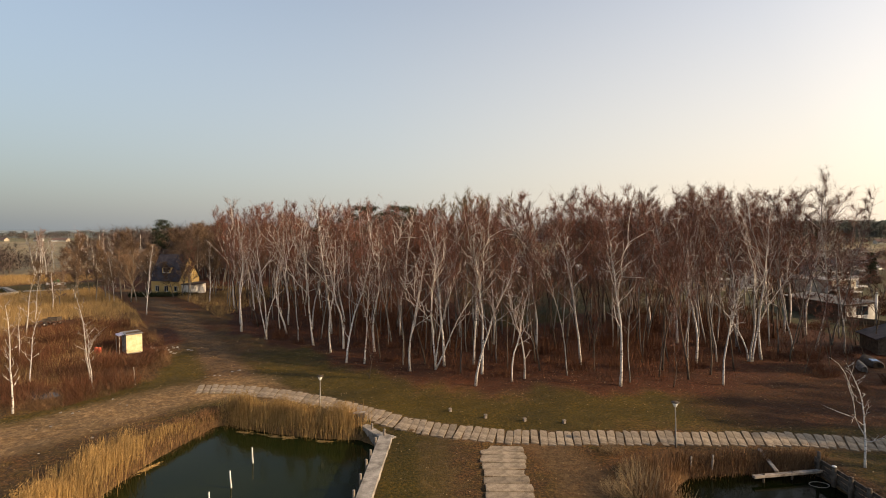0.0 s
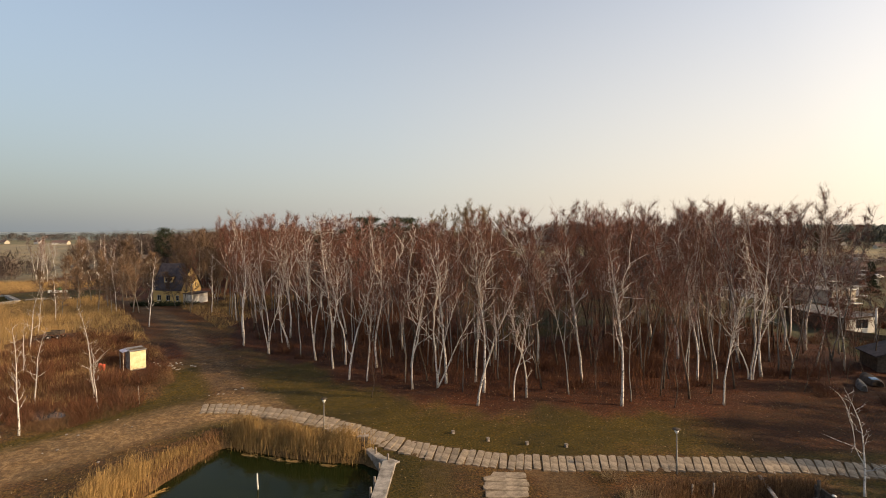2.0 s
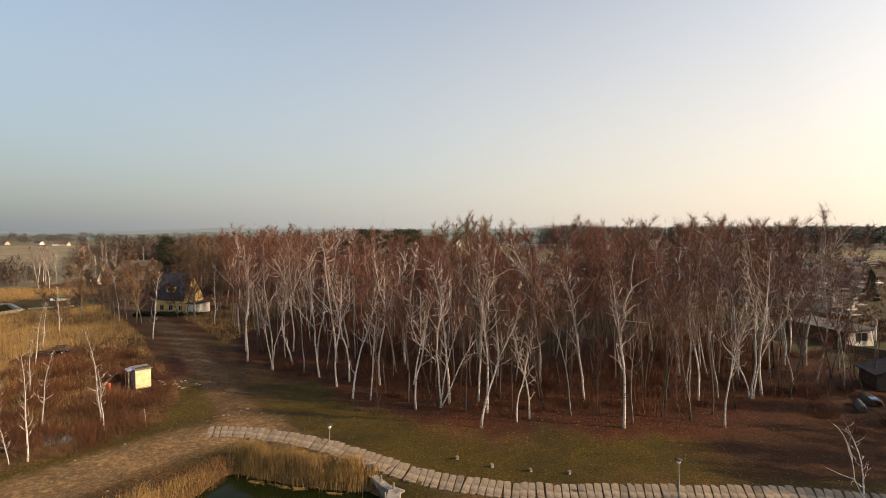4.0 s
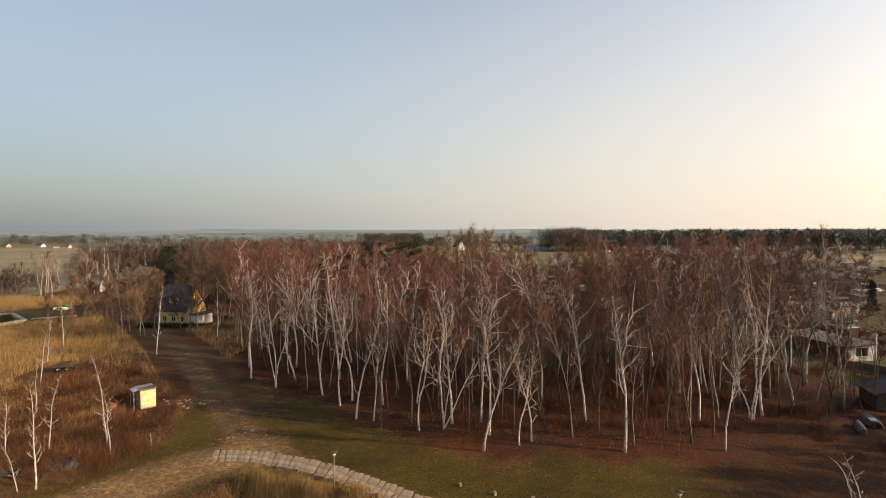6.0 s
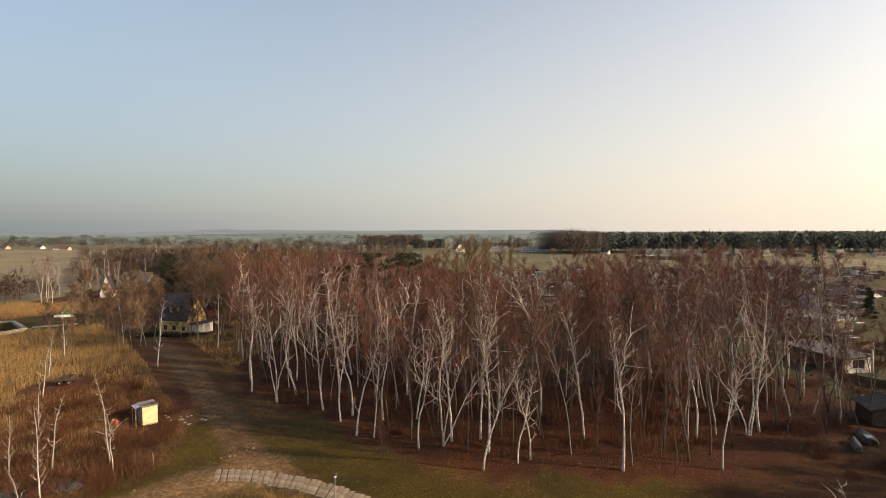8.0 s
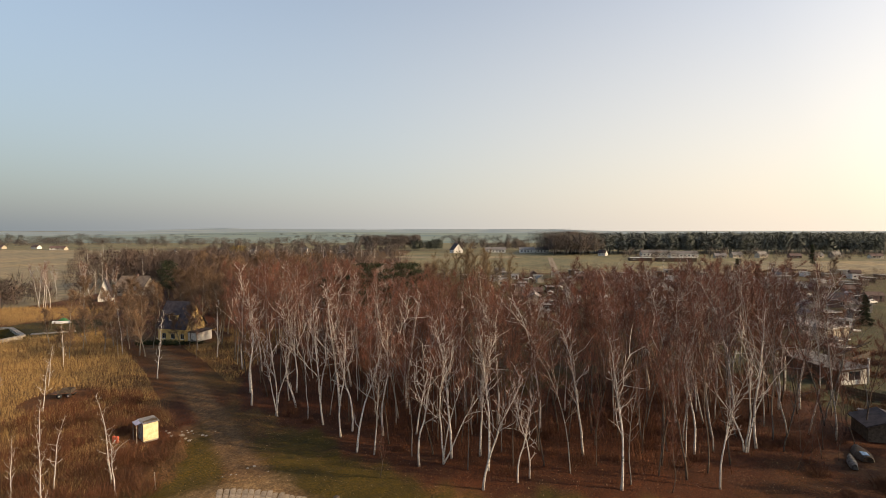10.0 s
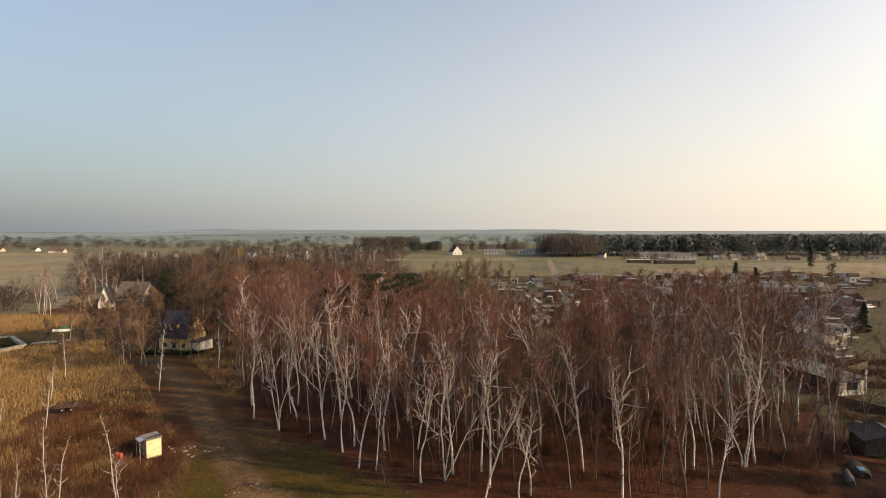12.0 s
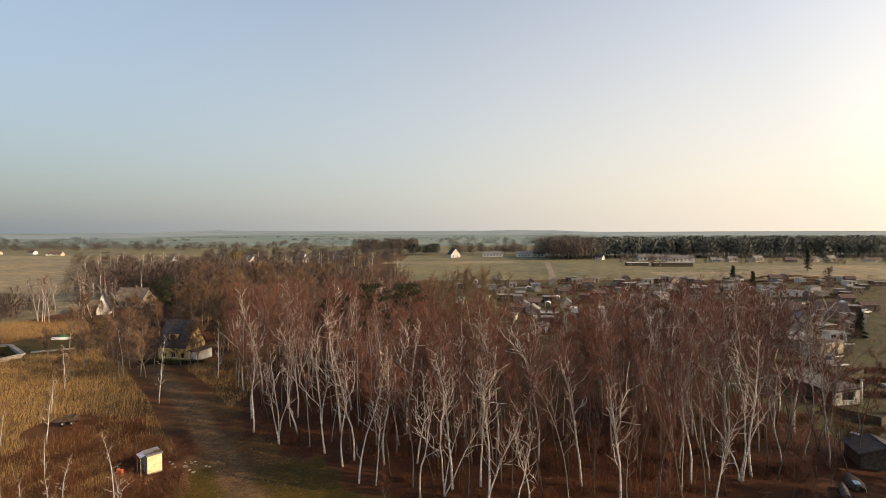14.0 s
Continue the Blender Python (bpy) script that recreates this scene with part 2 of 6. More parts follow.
def ground_mat():
    m, n, l, b = mat("ground_cover", 0.95)
    z = n.new("ShaderNodeVertexColor")
    z.layer_name = "cover"
    f = n.new("ShaderNodeVertexColor")
    f.layer_name = "field"
    fine = noise_node(n, l, 5.5, 6.0, 0.75)
    mid = noise_node(n, l, 0.9, 5.0, 0.7)
    grit = noise_node(n, l, 2.4, 8.0, 0.8)
    big = noise_node(n, l, 0.16, 4.0, 0.6)

    def tone(fac, *stops, k=0.32, cast=1.0):
        r = ramp(n, [(p, tuple(k * v for v in warm(c, cast))) for p, c in stops])
        l.new(fac, r.inputs["Fac"])
        return r.outputs["Color"]

    def mask(sock, lo, hi, noisy=0.5):
        """A cover's share, with an uneven border."""
        a = n.new("ShaderNodeMath")
        a.operation = "MULTIPLY_ADD"
        l.new(mid.outputs["Fac"], a.inputs[0])
        a.inputs[1].default_value = noisy
        l.new(sock, a.inputs[2])
        r = n.new("ShaderNodeMapRange")
        r.inputs["From Min"].default_value, r.inputs["From Max"].default_value = lo + noisy / 2, hi + noisy / 2
        l.new(a.outputs[0], r.inputs["Value"])
        return r.outputs[0]

    sz, sf = n.new("ShaderNodeSeparateColor"), n.new("ShaderNodeSeparateColor")
    l.new(z.outputs["Color"], sz.inputs["Color"])
    l.new(f.outputs["Color"], sf.inputs["Color"])
    soil = tone(fine.outputs["Fac"], (0.4, (0.05, 0.04, 0.022)), (0.5, (0.13, 0.104, 0.055)), (0.62, (0.3, 0.24, 0.13)), k=0.42, cast=1.0)
    moss = tone(fine.outputs["Fac"], (0.4, (0.05, 0.05, 0.02)), (0.5, (0.12, 0.11, 0.042)), (0.62, (0.24, 0.21, 0.08)), k=0.45, cast=0.9)
    patch = n.new("ShaderNodeMapRange")
    patch.inputs["From Min"].default_value, patch.inputs["From Max"].default_value = 0.42, 0.6
    l.new(mid.outputs["Fac"], patch.inputs["Value"])
    col = mix(n, l, patch.outputs[0], soil, moss)
    green = tone(fine.outputs["Fac"], (0.39, (0.045, 0.055, 0.003)), (0.5, (0.122, 0.134, 0.007)), (0.63, (0.25, 0.21, 0.03)), k=0.34, cast=0.7)
    col = mix(n, l, mask(sz.outputs["Red"], 0.32, 0.85, 1.3), col, green)
    litter = tone(fine.outputs["Fac"], (0.4, (0.045, 0.021, 0.008)), (0.5, (0.125, 0.06, 0.023)), (0.62, (0.25, 0.135, 0.065)), k=0.31, cast=1.2)
    col = mix(n, l, mask(sz.outputs["Blue"], 0.25, 0.75), col, litter)
    marsh = tone(fine.outputs["Fac"], (0.4, (0.12, 0.07, 0.028)), (0.5, (0.23, 0.14, 0.055)), (0.63, (0.36, 0.24, 0.1)))
    col = mix(n, l, mask(z.outputs["Alpha"], 0.3, 0.7), col, marsh)
    dirt = tone(grit.outputs["Fac"], (0.36, (0.06, 0.044, 0.03)), (0.5, (0.125, 0.095, 0.064)), (0.66, (0.25, 0.2, 0.14)), k=0.78, cast=0.25)
    col = mix(n, l, mask(sz.outputs["Green"], 0.25, 0.85, 0.8), col, dirt)
    sand = tone(grit.outputs["Fac"], (0.36, (0.12, 0.092, 0.058)), (0.5, (0.24, 0.19, 0.125)), (0.64, (0.46, 0.39, 0.28)), k=0.66, cast=0.25)
    col = mix(n, l, mask(f.outputs["Alpha"], 0.12, 0.75, 1.1), col, sand)
    col = mix(n, l, 1.0, col, (1.04, 0.92, 0.71), "MULTIPLY")
    tan = tone(mid.outputs["Fac"], (0.3, (0.19, 0.17, 0.115)), (0.7, (0.27, 0.24, 0.165)), k=0.92, cast=0.0)
    col = mix(n, l, mask(sf.outputs["Red"], 0.4, 0.6, 0.3), col, tan)
    meadow = tone(mid.outputs["Fac"], (0.38, (0.118, 0.118, 0.066)), (0.62, (0.2, 0.19, 0.118)), k=0.9, cast=0.0)
    col = mix(n, l, mask(sf.outputs["Green"], 0.4, 0.6, 0.3), col, meadow)
    garden = tone(mid.outputs["Fac"], (0.3, (0.055, 0.05, 0.028)), (0.5, (0.1, 0.108, 0.04)), (0.66, (0.17, 0.15, 0.095)), k=0.55, cast=0.2)
    col = mix(n, l, mask(sf.outputs["Blue"], 0.4, 0.6, 0.5), col, garden)
    wr = ramp(n, [(0.36, (0.7, 0.66, 0.6)), (0.64, (1.2, 1.06, 0.9))])
    l.new(big.outputs["Fac"], wr.inputs["Fac"])
    wear = wr.outputs["Color"]
    col = mix(n, l, 1.0, col, wear, "MULTIPLY")
    wide = noise_node(n, l, 0.018, 4.0, 0.65)
    fr = ramp(n, [(0.36, (0.78, 0.83, 0.84)), (0.5, (1.0, 1.0, 1.0)), (0.64, (1.22, 1.14, 1.0))])
    l.new(wide.outputs["Fac"], fr.inputs["Fac"])
    col = mix(n, l, 1.0, col, fr.outputs["Color"], "MULTIPLY")
    l.new(col, b.inputs["Base Color"])
    bump(n, l, b, fine.outputs["Fac"], 0.7, 0.12)
    return m


GROUND = ground_mat()


# ---- mesh helpers ----
def mesh(name, verts, faces, material, smooth=False):
    me = bpy.data.meshes.new(name)
    me.from_pydata([tuple(v) for v in verts], [], faces)
    me.materials.append(material)
    if smooth:
        me.polygons.foreach_set("use_smooth", [True] * len(me.polygons))
    me.update()
    return me


def root(name, label, category, group="", m=None, kind=""):
    ob = tagged(new(name), label, category, group, kind)
    ob.empty_display_size = 0.3
    if m is not None:
        ob.matrix_basis = m
    return ob


def part(name, me, parent, label="", m=None):
    ob = new(name, me)
    ob.parent = parent
    if m is not None:
        ob.matrix_basis = m
    if label:
        tagged(ob, label)
    return ob


class Shape:
    """Collects verts and faces of one mesh."""

    def __init__(self):
        self.v, self.f = [], []

    def box(self, x0, y0, z0, x1, y1, z1, m=None):
        k = len(self.v)
        pts = [(x, y, z) for z in (z0, z1) for x, y in ((x0, y0), (x1, y0), (x1, y1), (x0, y1))]
        self.v += [tuple(m @ Vector(p)) if m else p for p in pts]
        self.f += [tuple(k + i for i in q) for q in ((3, 2, 1, 0), (4, 5, 6, 7), (0, 1, 5, 4), (1, 2, 6, 5), (2, 3, 7, 6), (3, 0, 4, 7))]
        return self

    def tube(self, pts, radii, sides=6, cap=True):
        k = len(self.v)
        pts = [Vector(p) for p in pts]
        for i, p in enumerate(pts):
            d = (pts[min(i + 1, len(pts) - 1)] - pts[max(i - 1, 0)]).normalized()
            a = d.cross(Vector((0.31, 0.95, 0.05))).normalized()
            c = d.cross(a)
            for s in range(sides):
                t = 2 * math.pi * s / sides
                self.v.append(tuple(p + (a * math.cos(t) + c * math.sin(t)) * radii[i]))
        for i in range(len(pts) - 1):
            for s in range(sides):
                q = k + i * sides
                self.f.append((q + s, q + (s + 1) % sides, q + sides + (s + 1) % sides, q + sides + s))
        if not cap:
            return self
        self.f.append(tuple(k + s for s in reversed(range(sides))))
        self.f.append(tuple(k + (len(pts) - 1) * sides + s for s in range(sides)))
        return self

    def prism(self, poly, z0, z1):
        k, n = len(self.v), len(poly)
        self.v += [(x, y, z0) for x, y in poly] + [(x, y, z1) for x, y in poly]
        self.f += [tuple(k + i for i in reversed(range(n))), tuple(k + n + i for i in range(n))]
        self.f += [(k + i, k + (i + 1) % n, k + n + (i + 1) % n, k + n + i) for i in range(n)]
        return self

    def welded(self, name, material):
        me = mesh(name, self.v, self.f, material)
        bm = bmesh.new()
        bm.from_mesh(me)
        bmesh.ops.remove_doubles(bm, verts=bm.verts[:], dist=0.0005)
        bm.to_mesh(me)
        bm.free()
        return me

    def made(self, name, material, smooth=False):
        return mesh(name, self.v, self.f, material, smooth)


def bevelled(me, width=0.02, segments=1):
    bm = bmesh.new()
    bm.from_mesh(me)
    bmesh.ops.bevel(bm, geom=bm.edges[:], offset=width, segments=segments, affect="EDGES", profile=0.5)
    bm.to_mesh(me)
    bm.free()
    return me


def slivers(base, tip, width, rng, bend=0.0):
    """Thin tapered strands from base to tip; with bend, each in two pieces that droop."""
    n = len(base)
    d = tip - base
    side = np.cross(d, rng.normal(size=(n, 3)))
    side /= np.linalg.norm(side, axis=1, keepdims=True) + 1e-9
    w = side * (np.broadcast_to(width, (n,)) / 2)[:, None]
    if bend:
        m = (base + tip) / 2 + np.array([0, 0, 1.0]) * (np.linalg.norm(d, axis=1) * bend)[:, None]
        v = np.stack([base - w, base + w, m - w * 0.8, m + w * 0.8, tip], 1).reshape(-1, 3)
        k = np.arange(n)[:, None] * 5
        quads, tris = k + [0, 1, 3, 2], k + [2, 3, 4]
        return v, quads.tolist() + tris.tolist()
    v = np.stack([base - w, base + w, tip], 1).reshape(-1, 3)
    return v, (np.arange(n)[:, None] * 3 + [0, 1, 2]).tolist()


# ---- the plan ----
POND = [(-19.5, 6), (-19.3, 29.5), (-19.1, 33), (-18.4, 36.5), (-17.3, 40.4), (-16.3, 40.7), (-12.3, 39.0), (-8.5, 38.0), (-5.4, 37.7), (-4.0, 36.6), (-4.2, 6)]
BASIN = [(15.4, 30.6), (17.0, 32.0), (20.0, 32.4), (24.9, 32.4), (25.0, 6), (13.0, 6), (13.2, 24), (14.2, 28.5)]
HARBOUR = [(-240, 80), (-125, 100), (-104, 112), (-99.5, 118.5), (-113.5, 129.5), (-240, 134)]
PATH_LINE = [(-21.6, 46.9), (-18.2, 47.0), (-13.6, 45.7), (-10.1, 44.2), (-5.7, 41.5), (-2.7, 39.4), (0.0, 37.9), (3.0, 37.0), (5.8, 36.4), (9.0, 36.2), (14.0, 36.2), (18.0, 36.1), (23.0, 36.0), (26.7, 35.7), (30.0, 35.2), (40.0, 33.6)]
TRACK = [(-80, 128), (-66, 112), (-56, 99), (-44, 84), (-35, 71.5), (-28.5, 63), (-23.5, 55.5), (-18.5, 49), (-13, 45)]
TRACK_BANK = [(-18, 48), (-22.5, 45.3), (-26, 41), (-28.5, 37.5), (-31, 34), (-36, 26), (-40, 10)]
FOOTPATH = [(1.2, 38), (0.5, 34), (1.0, 28), (2, 10)]
FOOTPATH_EAST = [(8.0, 35.5), (9.5, 31), (9.0, 26), (8, 10)]
WOOD = [(-31, 78), (-27, 70), (-22, 67), (-13, 61.5), (-8, 56), (-2, 53.5), (4, 49), (10, 50.5), (18, 48.3), (28, 48.3), (37, 56), (46, 58), (53, 70), (60, 90), (57, 104), (44, 104), (34, 96), (24, 83), (15, 75), (8, 77), (3, 92), (0, 120), (-30, 128), (-46, 118), (-42, 96)]
LAWN_EDGE = [(-60, 47.6), (-25, 49), (-11, 57), (-4, 52.5), (4, 48.6), (11, 50.8), (18, 48.3), (27, 47.6), (33, 47), (60, 49)]


def inside(poly, x, y):
    x, y = np.asarray(x, float), np.asarray(y, float)
    r = np.zeros(x.shape, bool)
    for (ax, ay), (bx, by) in zip(poly, poly[1:] + poly[:1]):
        if ay != by:
            r ^= ((ay > y) != (by > y)) & (x < (bx - ax) * (y - ay) / (by - ay) + ax)
    return r


def away(line, x, y):
    """The distance to a polyline."""
    x, y = np.asarray(x, float), np.asarray(y, float)
    best = np.full(x.shape, 1e9)
    for (ax, ay), (bx, by) in zip(line, line[1:]):
        dx, dy = bx - ax, by - ay
        t = np.clip(((x - ax) * dx + (y - ay) * dy) / (dx * dx + dy * dy), 0, 1)
        best = np.minimum(best, np.hypot(x - ax - t * dx, y - ay - t * dy))
    return best


def signed(poly, x, y):
    return np.where(inside(poly, x, y), -1, 1) * away(poly + poly[:1], x, y)


def step(lo, hi, v):
    t = np.clip((v - lo) / (hi - lo), 0, 1)
    return t * t * (3 - 2 * t)


def swell(x, y):
    """The lie of the land without the ponds."""
    x, y = np.asarray(x, float), np.asarray(y, float)
    z = 1.5 * np.exp(-(((x + 46) / 24) ** 2) - ((y - 82) / 38) ** 2)
    z += 0.10 * np.sin(x * 0.31 + 1.3) * np.sin(y * 0.27) * step(46, 60, y)
    return z


def land(x, y):
    z = swell(x, y)
    for poly, depth in ((POND, 1.9), (BASIN, 1.9), (HARBOUR, 3.2)):
        z = z - depth * (1 - step(-0.8, 0.75, signed(poly, x, y)))
    return z


def spaced(stops):
    out = []
    for (a, b, s) in stops:
        out += list(np.arange(a, b, s))
    return np.array(out)


def ground():
    out = [150 * 1.28**k for k in range(15)]
    xs = np.concatenate([[-v for v in reversed(out)], spaced([(-140, -46, 2.0), (-46, 46, 0.55), (46, 140.1, 2.0)]), out])
    ys = np.concatenate([[-40 * 1.6**k for k in range(9, -1, -1)], spaced([(-20, 16, 4), (16, 64, 0.55), (64, 150, 1.5), (150, 600, 8)]), [620 * 1.2**k for k in range(12)]])
    X, Y = np.meshgrid(xs, ys)
    rng = np.random.default_rng(3)
    Z = land(X, Y) + rng.normal(0, 0.035, X.shape) * (np.hypot(X, Y - 40) < 70) * (signed(POND, X, Y) > 0.3)
    v = np.stack([X, Y, Z], -1).reshape(-1, 3)
    w, h = len(xs), len(ys)
    idx = np.arange(w * h).reshape(h, w)
    f = np.stack([idx[:-1, :-1], idx[:-1, 1:], idx[1:, 1:], idx[1:, :-1]], -1).reshape(-1, 4)
    me = mesh("ground", v.tolist(), f.tolist(), GROUND, True)
    x, y = v[:, 0], v[:, 1]
    wood = step(5.5 - 3.0 * step(0, -20, x), -1.0, signed(WOOD, x, y) + 0.9 * np.sin(x * 0.7) + 0.6 * np.sin(x * 1.9 + 1))
    lawn = step(-30, -14, x) * (1 - step(38, 60, x)) * step(34, 39, y) * (1 - wood)
    lawn *= 0.95 + 0.35 * np.sin(x * 0.22 + 0.6) * np.sin(y * 0.5 + x * 0.1)
    strip = 1 - step(1.6, 3.4, away([(-40, 45.5), (-30, 45.5), (-24.5, 48.2), (-27, 56), (-34, 66)], x, y))
    lawn = np.maximum(lawn, 0.9 * strip)
    lawn = np.maximum(lawn, 0.85 * (1 - step(1.5, 5, np.hypot(x + 12, (y - 54) * 0.8))))
    lawn = np.maximum(lawn, 1.0 * step(-4, -2.5, x) * (1 - step(0.5, 3.0, x)) * (y < 37.5))
    lawn = np.maximum(lawn, 0.5 * step(6, 8, x) * (1 - step(12, 14, x)) * (y < 35))
    lawn = np.maximum(lawn, 0.9 * (1 - step(0.8, 2.0, away([(-23, 47.5), (-26, 45.6), (-29.5, 42.4), (-33, 38)], x, y))))
    lawn = np.maximum(lawn, 0.7 * step(25, 27, x) * (y < 34) * (x < 60))
    lawn = np.maximum(lawn, 1.0 * inside([(-118, 129), (-99, 118), (-88, 126), (-93, 143), (-108, 145), (-114, 137)], x, y))
    two = np.abs(away(TRACK, x, y) - 0.85)
    dirt = np.maximum(1 - step(0.3, 0.95, two), 0.55 * (1 - step(1.4, 3.6, away(TRACK, x, y))))
    sand = 0.85 * (1 - step(1.2, 5.0, away(TRACK_BANK, x, y)))
    sand = np.maximum(sand, 0.8 * (1 - step(0.8, 2.4, np.hypot((x + 21.5) * 0.6, y - 46.8))))
    dirt = np.maximum(dirt, 0.45 * (1 - step(0.6, 2.4, away(FOOTPATH, x, y))))
    dirt = np.maximum(dirt, 0.65 * (1 - step(0.8, 3.0, away(FOOTPATH_EAST, x, y))))
    dirt = np.maximum(dirt, 0.55 * (1 - step(1.5, 4.0, np.hypot(x + 31, y - 61))))
    dirt = np.maximum(dirt, 0.75 * (1 - step(1.1, 1.5, away(PATH_LINE, x, y))) * (x < 40))
    dirt = np.maximum(dirt, 0.85 * (1 - step(0.0, 1.3, np.minimum(signed(POND, x, y), signed(BASIN, x, y)))))
    dirt = np.maximum(dirt, 0.4 * (1 - step(3.0, 5.5, np.hypot(x - 47, (y - 53) * 0.8))))
    litter = np.maximum(wood, 0.85 * step(46, 50, y) * (1 - step(70, 110, y)) * step(20, 48, x) * (1 - step(58, 70, x)))
    litter = np.maximum(litter, 0.42 * step(8.5, 10.5, x) * (1 - step(26, 28, x)) * (1 - step(34, 35, y)))
    litter = np.maximum(litter, 0.68 * step(15, 28, x) * step(36, 39, y) * (1 - step(60, 70, x)) * (y < 60))
    behind = step(105, 125, y) * (1 - step(300, 420, y)) * (1 - step(-10, 25, x)) * step(-170, -135, x)
    litter = np.maximum(litter, 0.8 * behind)
    litter = np.maximum(litter, 0.75 * step(-28, -33, x) * step(41, 47, y) * (1 - step(70, 84, y)) * step(-48, -40, x + 0 * y))
    marsh = step(-36, -46, x) * step(46, 60, y) * (1 - step(112, 124, y)) * step(-150, -130, x)
    marsh = np.maximum(marsh, step(-102, -110, x) * step(130, 134, y) * (1 - step(185, 200, y)))
    green_bank = inside([(-118, 129), (-99, 118), (-88, 126), (-93, 143), (-108, 145), (-114, 137)], x, y)
    marsh = np.where(green_bank, 0.0, marsh)
    litter = np.where(x > -30, litter, np.clip(litter - marsh, 0, 1))
    cover = np.stack([lawn, dirt, litter, marsh], -1).clip(0, 1)
    tan = step(-125, -150, x) * step(150, 170, y) * (1 - step(600, 640, y)) + step(-140, -170, x) * step(470, 476, y) * (1 - step(540, 560, y))
    tan = tan + step(205, 230, x) * step(250, 270, y) * (1 - step(400, 410, y)) + step(130, 150, x) * step(285, 300, y) * (1 - step(345, 350, y)) + step(-60, -40, x) * step(440, 445, y) * (1 - step(470, 475, y)) * (1 - step(60, 80, x))
    meadow = step(-45, -25, x) * step(290, 300, y) * (1 - tan) + (y > 600) * 1.0
    garden = step(2, 12, x) * step(80, 100, y) * (1 - step(280, 292, y)) + step(52, 60, x) * step(50, 56, y) * (y < 130)
    litter = np.where(green_bank, 0.0, litter)
    cover[:, 2] = litter.clip(0, 1)
    fld = np.stack([tan, meadow * (1 - garden.clip(0, 1)), garden, sand], -1).clip(0, 1)
    for name, data in (("cover", cover), ("field", fld)):
        at = me.color_attributes.new(name, "FLOAT_COLOR", "POINT")
        at.data.foreach_set("color", data.astype(np.float32).ravel())
    return tagged(new("ground", me), "flat waterside land with lawn, leaf litter, dirt and fields", "ground", kind="structure")


ground()


def water(name, poly, z, label, material=WATER):
    s = Shape()
    s.v = [(x, y, z) for x, y in poly]
    s.f = [tuple(range(len(poly)))]
    return tagged(new(name, s.made(name, material)), label, "water", kind="structure")


def grown(poly, d):
    cx, cy = sum(p[0] for p in poly) / len(poly), sum(p[1] for p in poly) / len(poly)
    return [(x + d * np.sign(x - cx), y + d * np.sign(y - cy)) for x, y in poly]


water("water_pond", grown(POND, 0.35), -0.75, "dark green still water of the harbour pond")
water("water_basin", grown(BASIN, 0.35), -0.75, "dark still water of the small boat basin", WATER_DARK)
water("water_harbour", grown(HARBOUR, 0.5), -1.5, "grey water of a distant mooring basin", WATER_FAR)


# ---- trees ----
def unit(v):
    return v / (np.linalg.norm(v) + 1e-9)


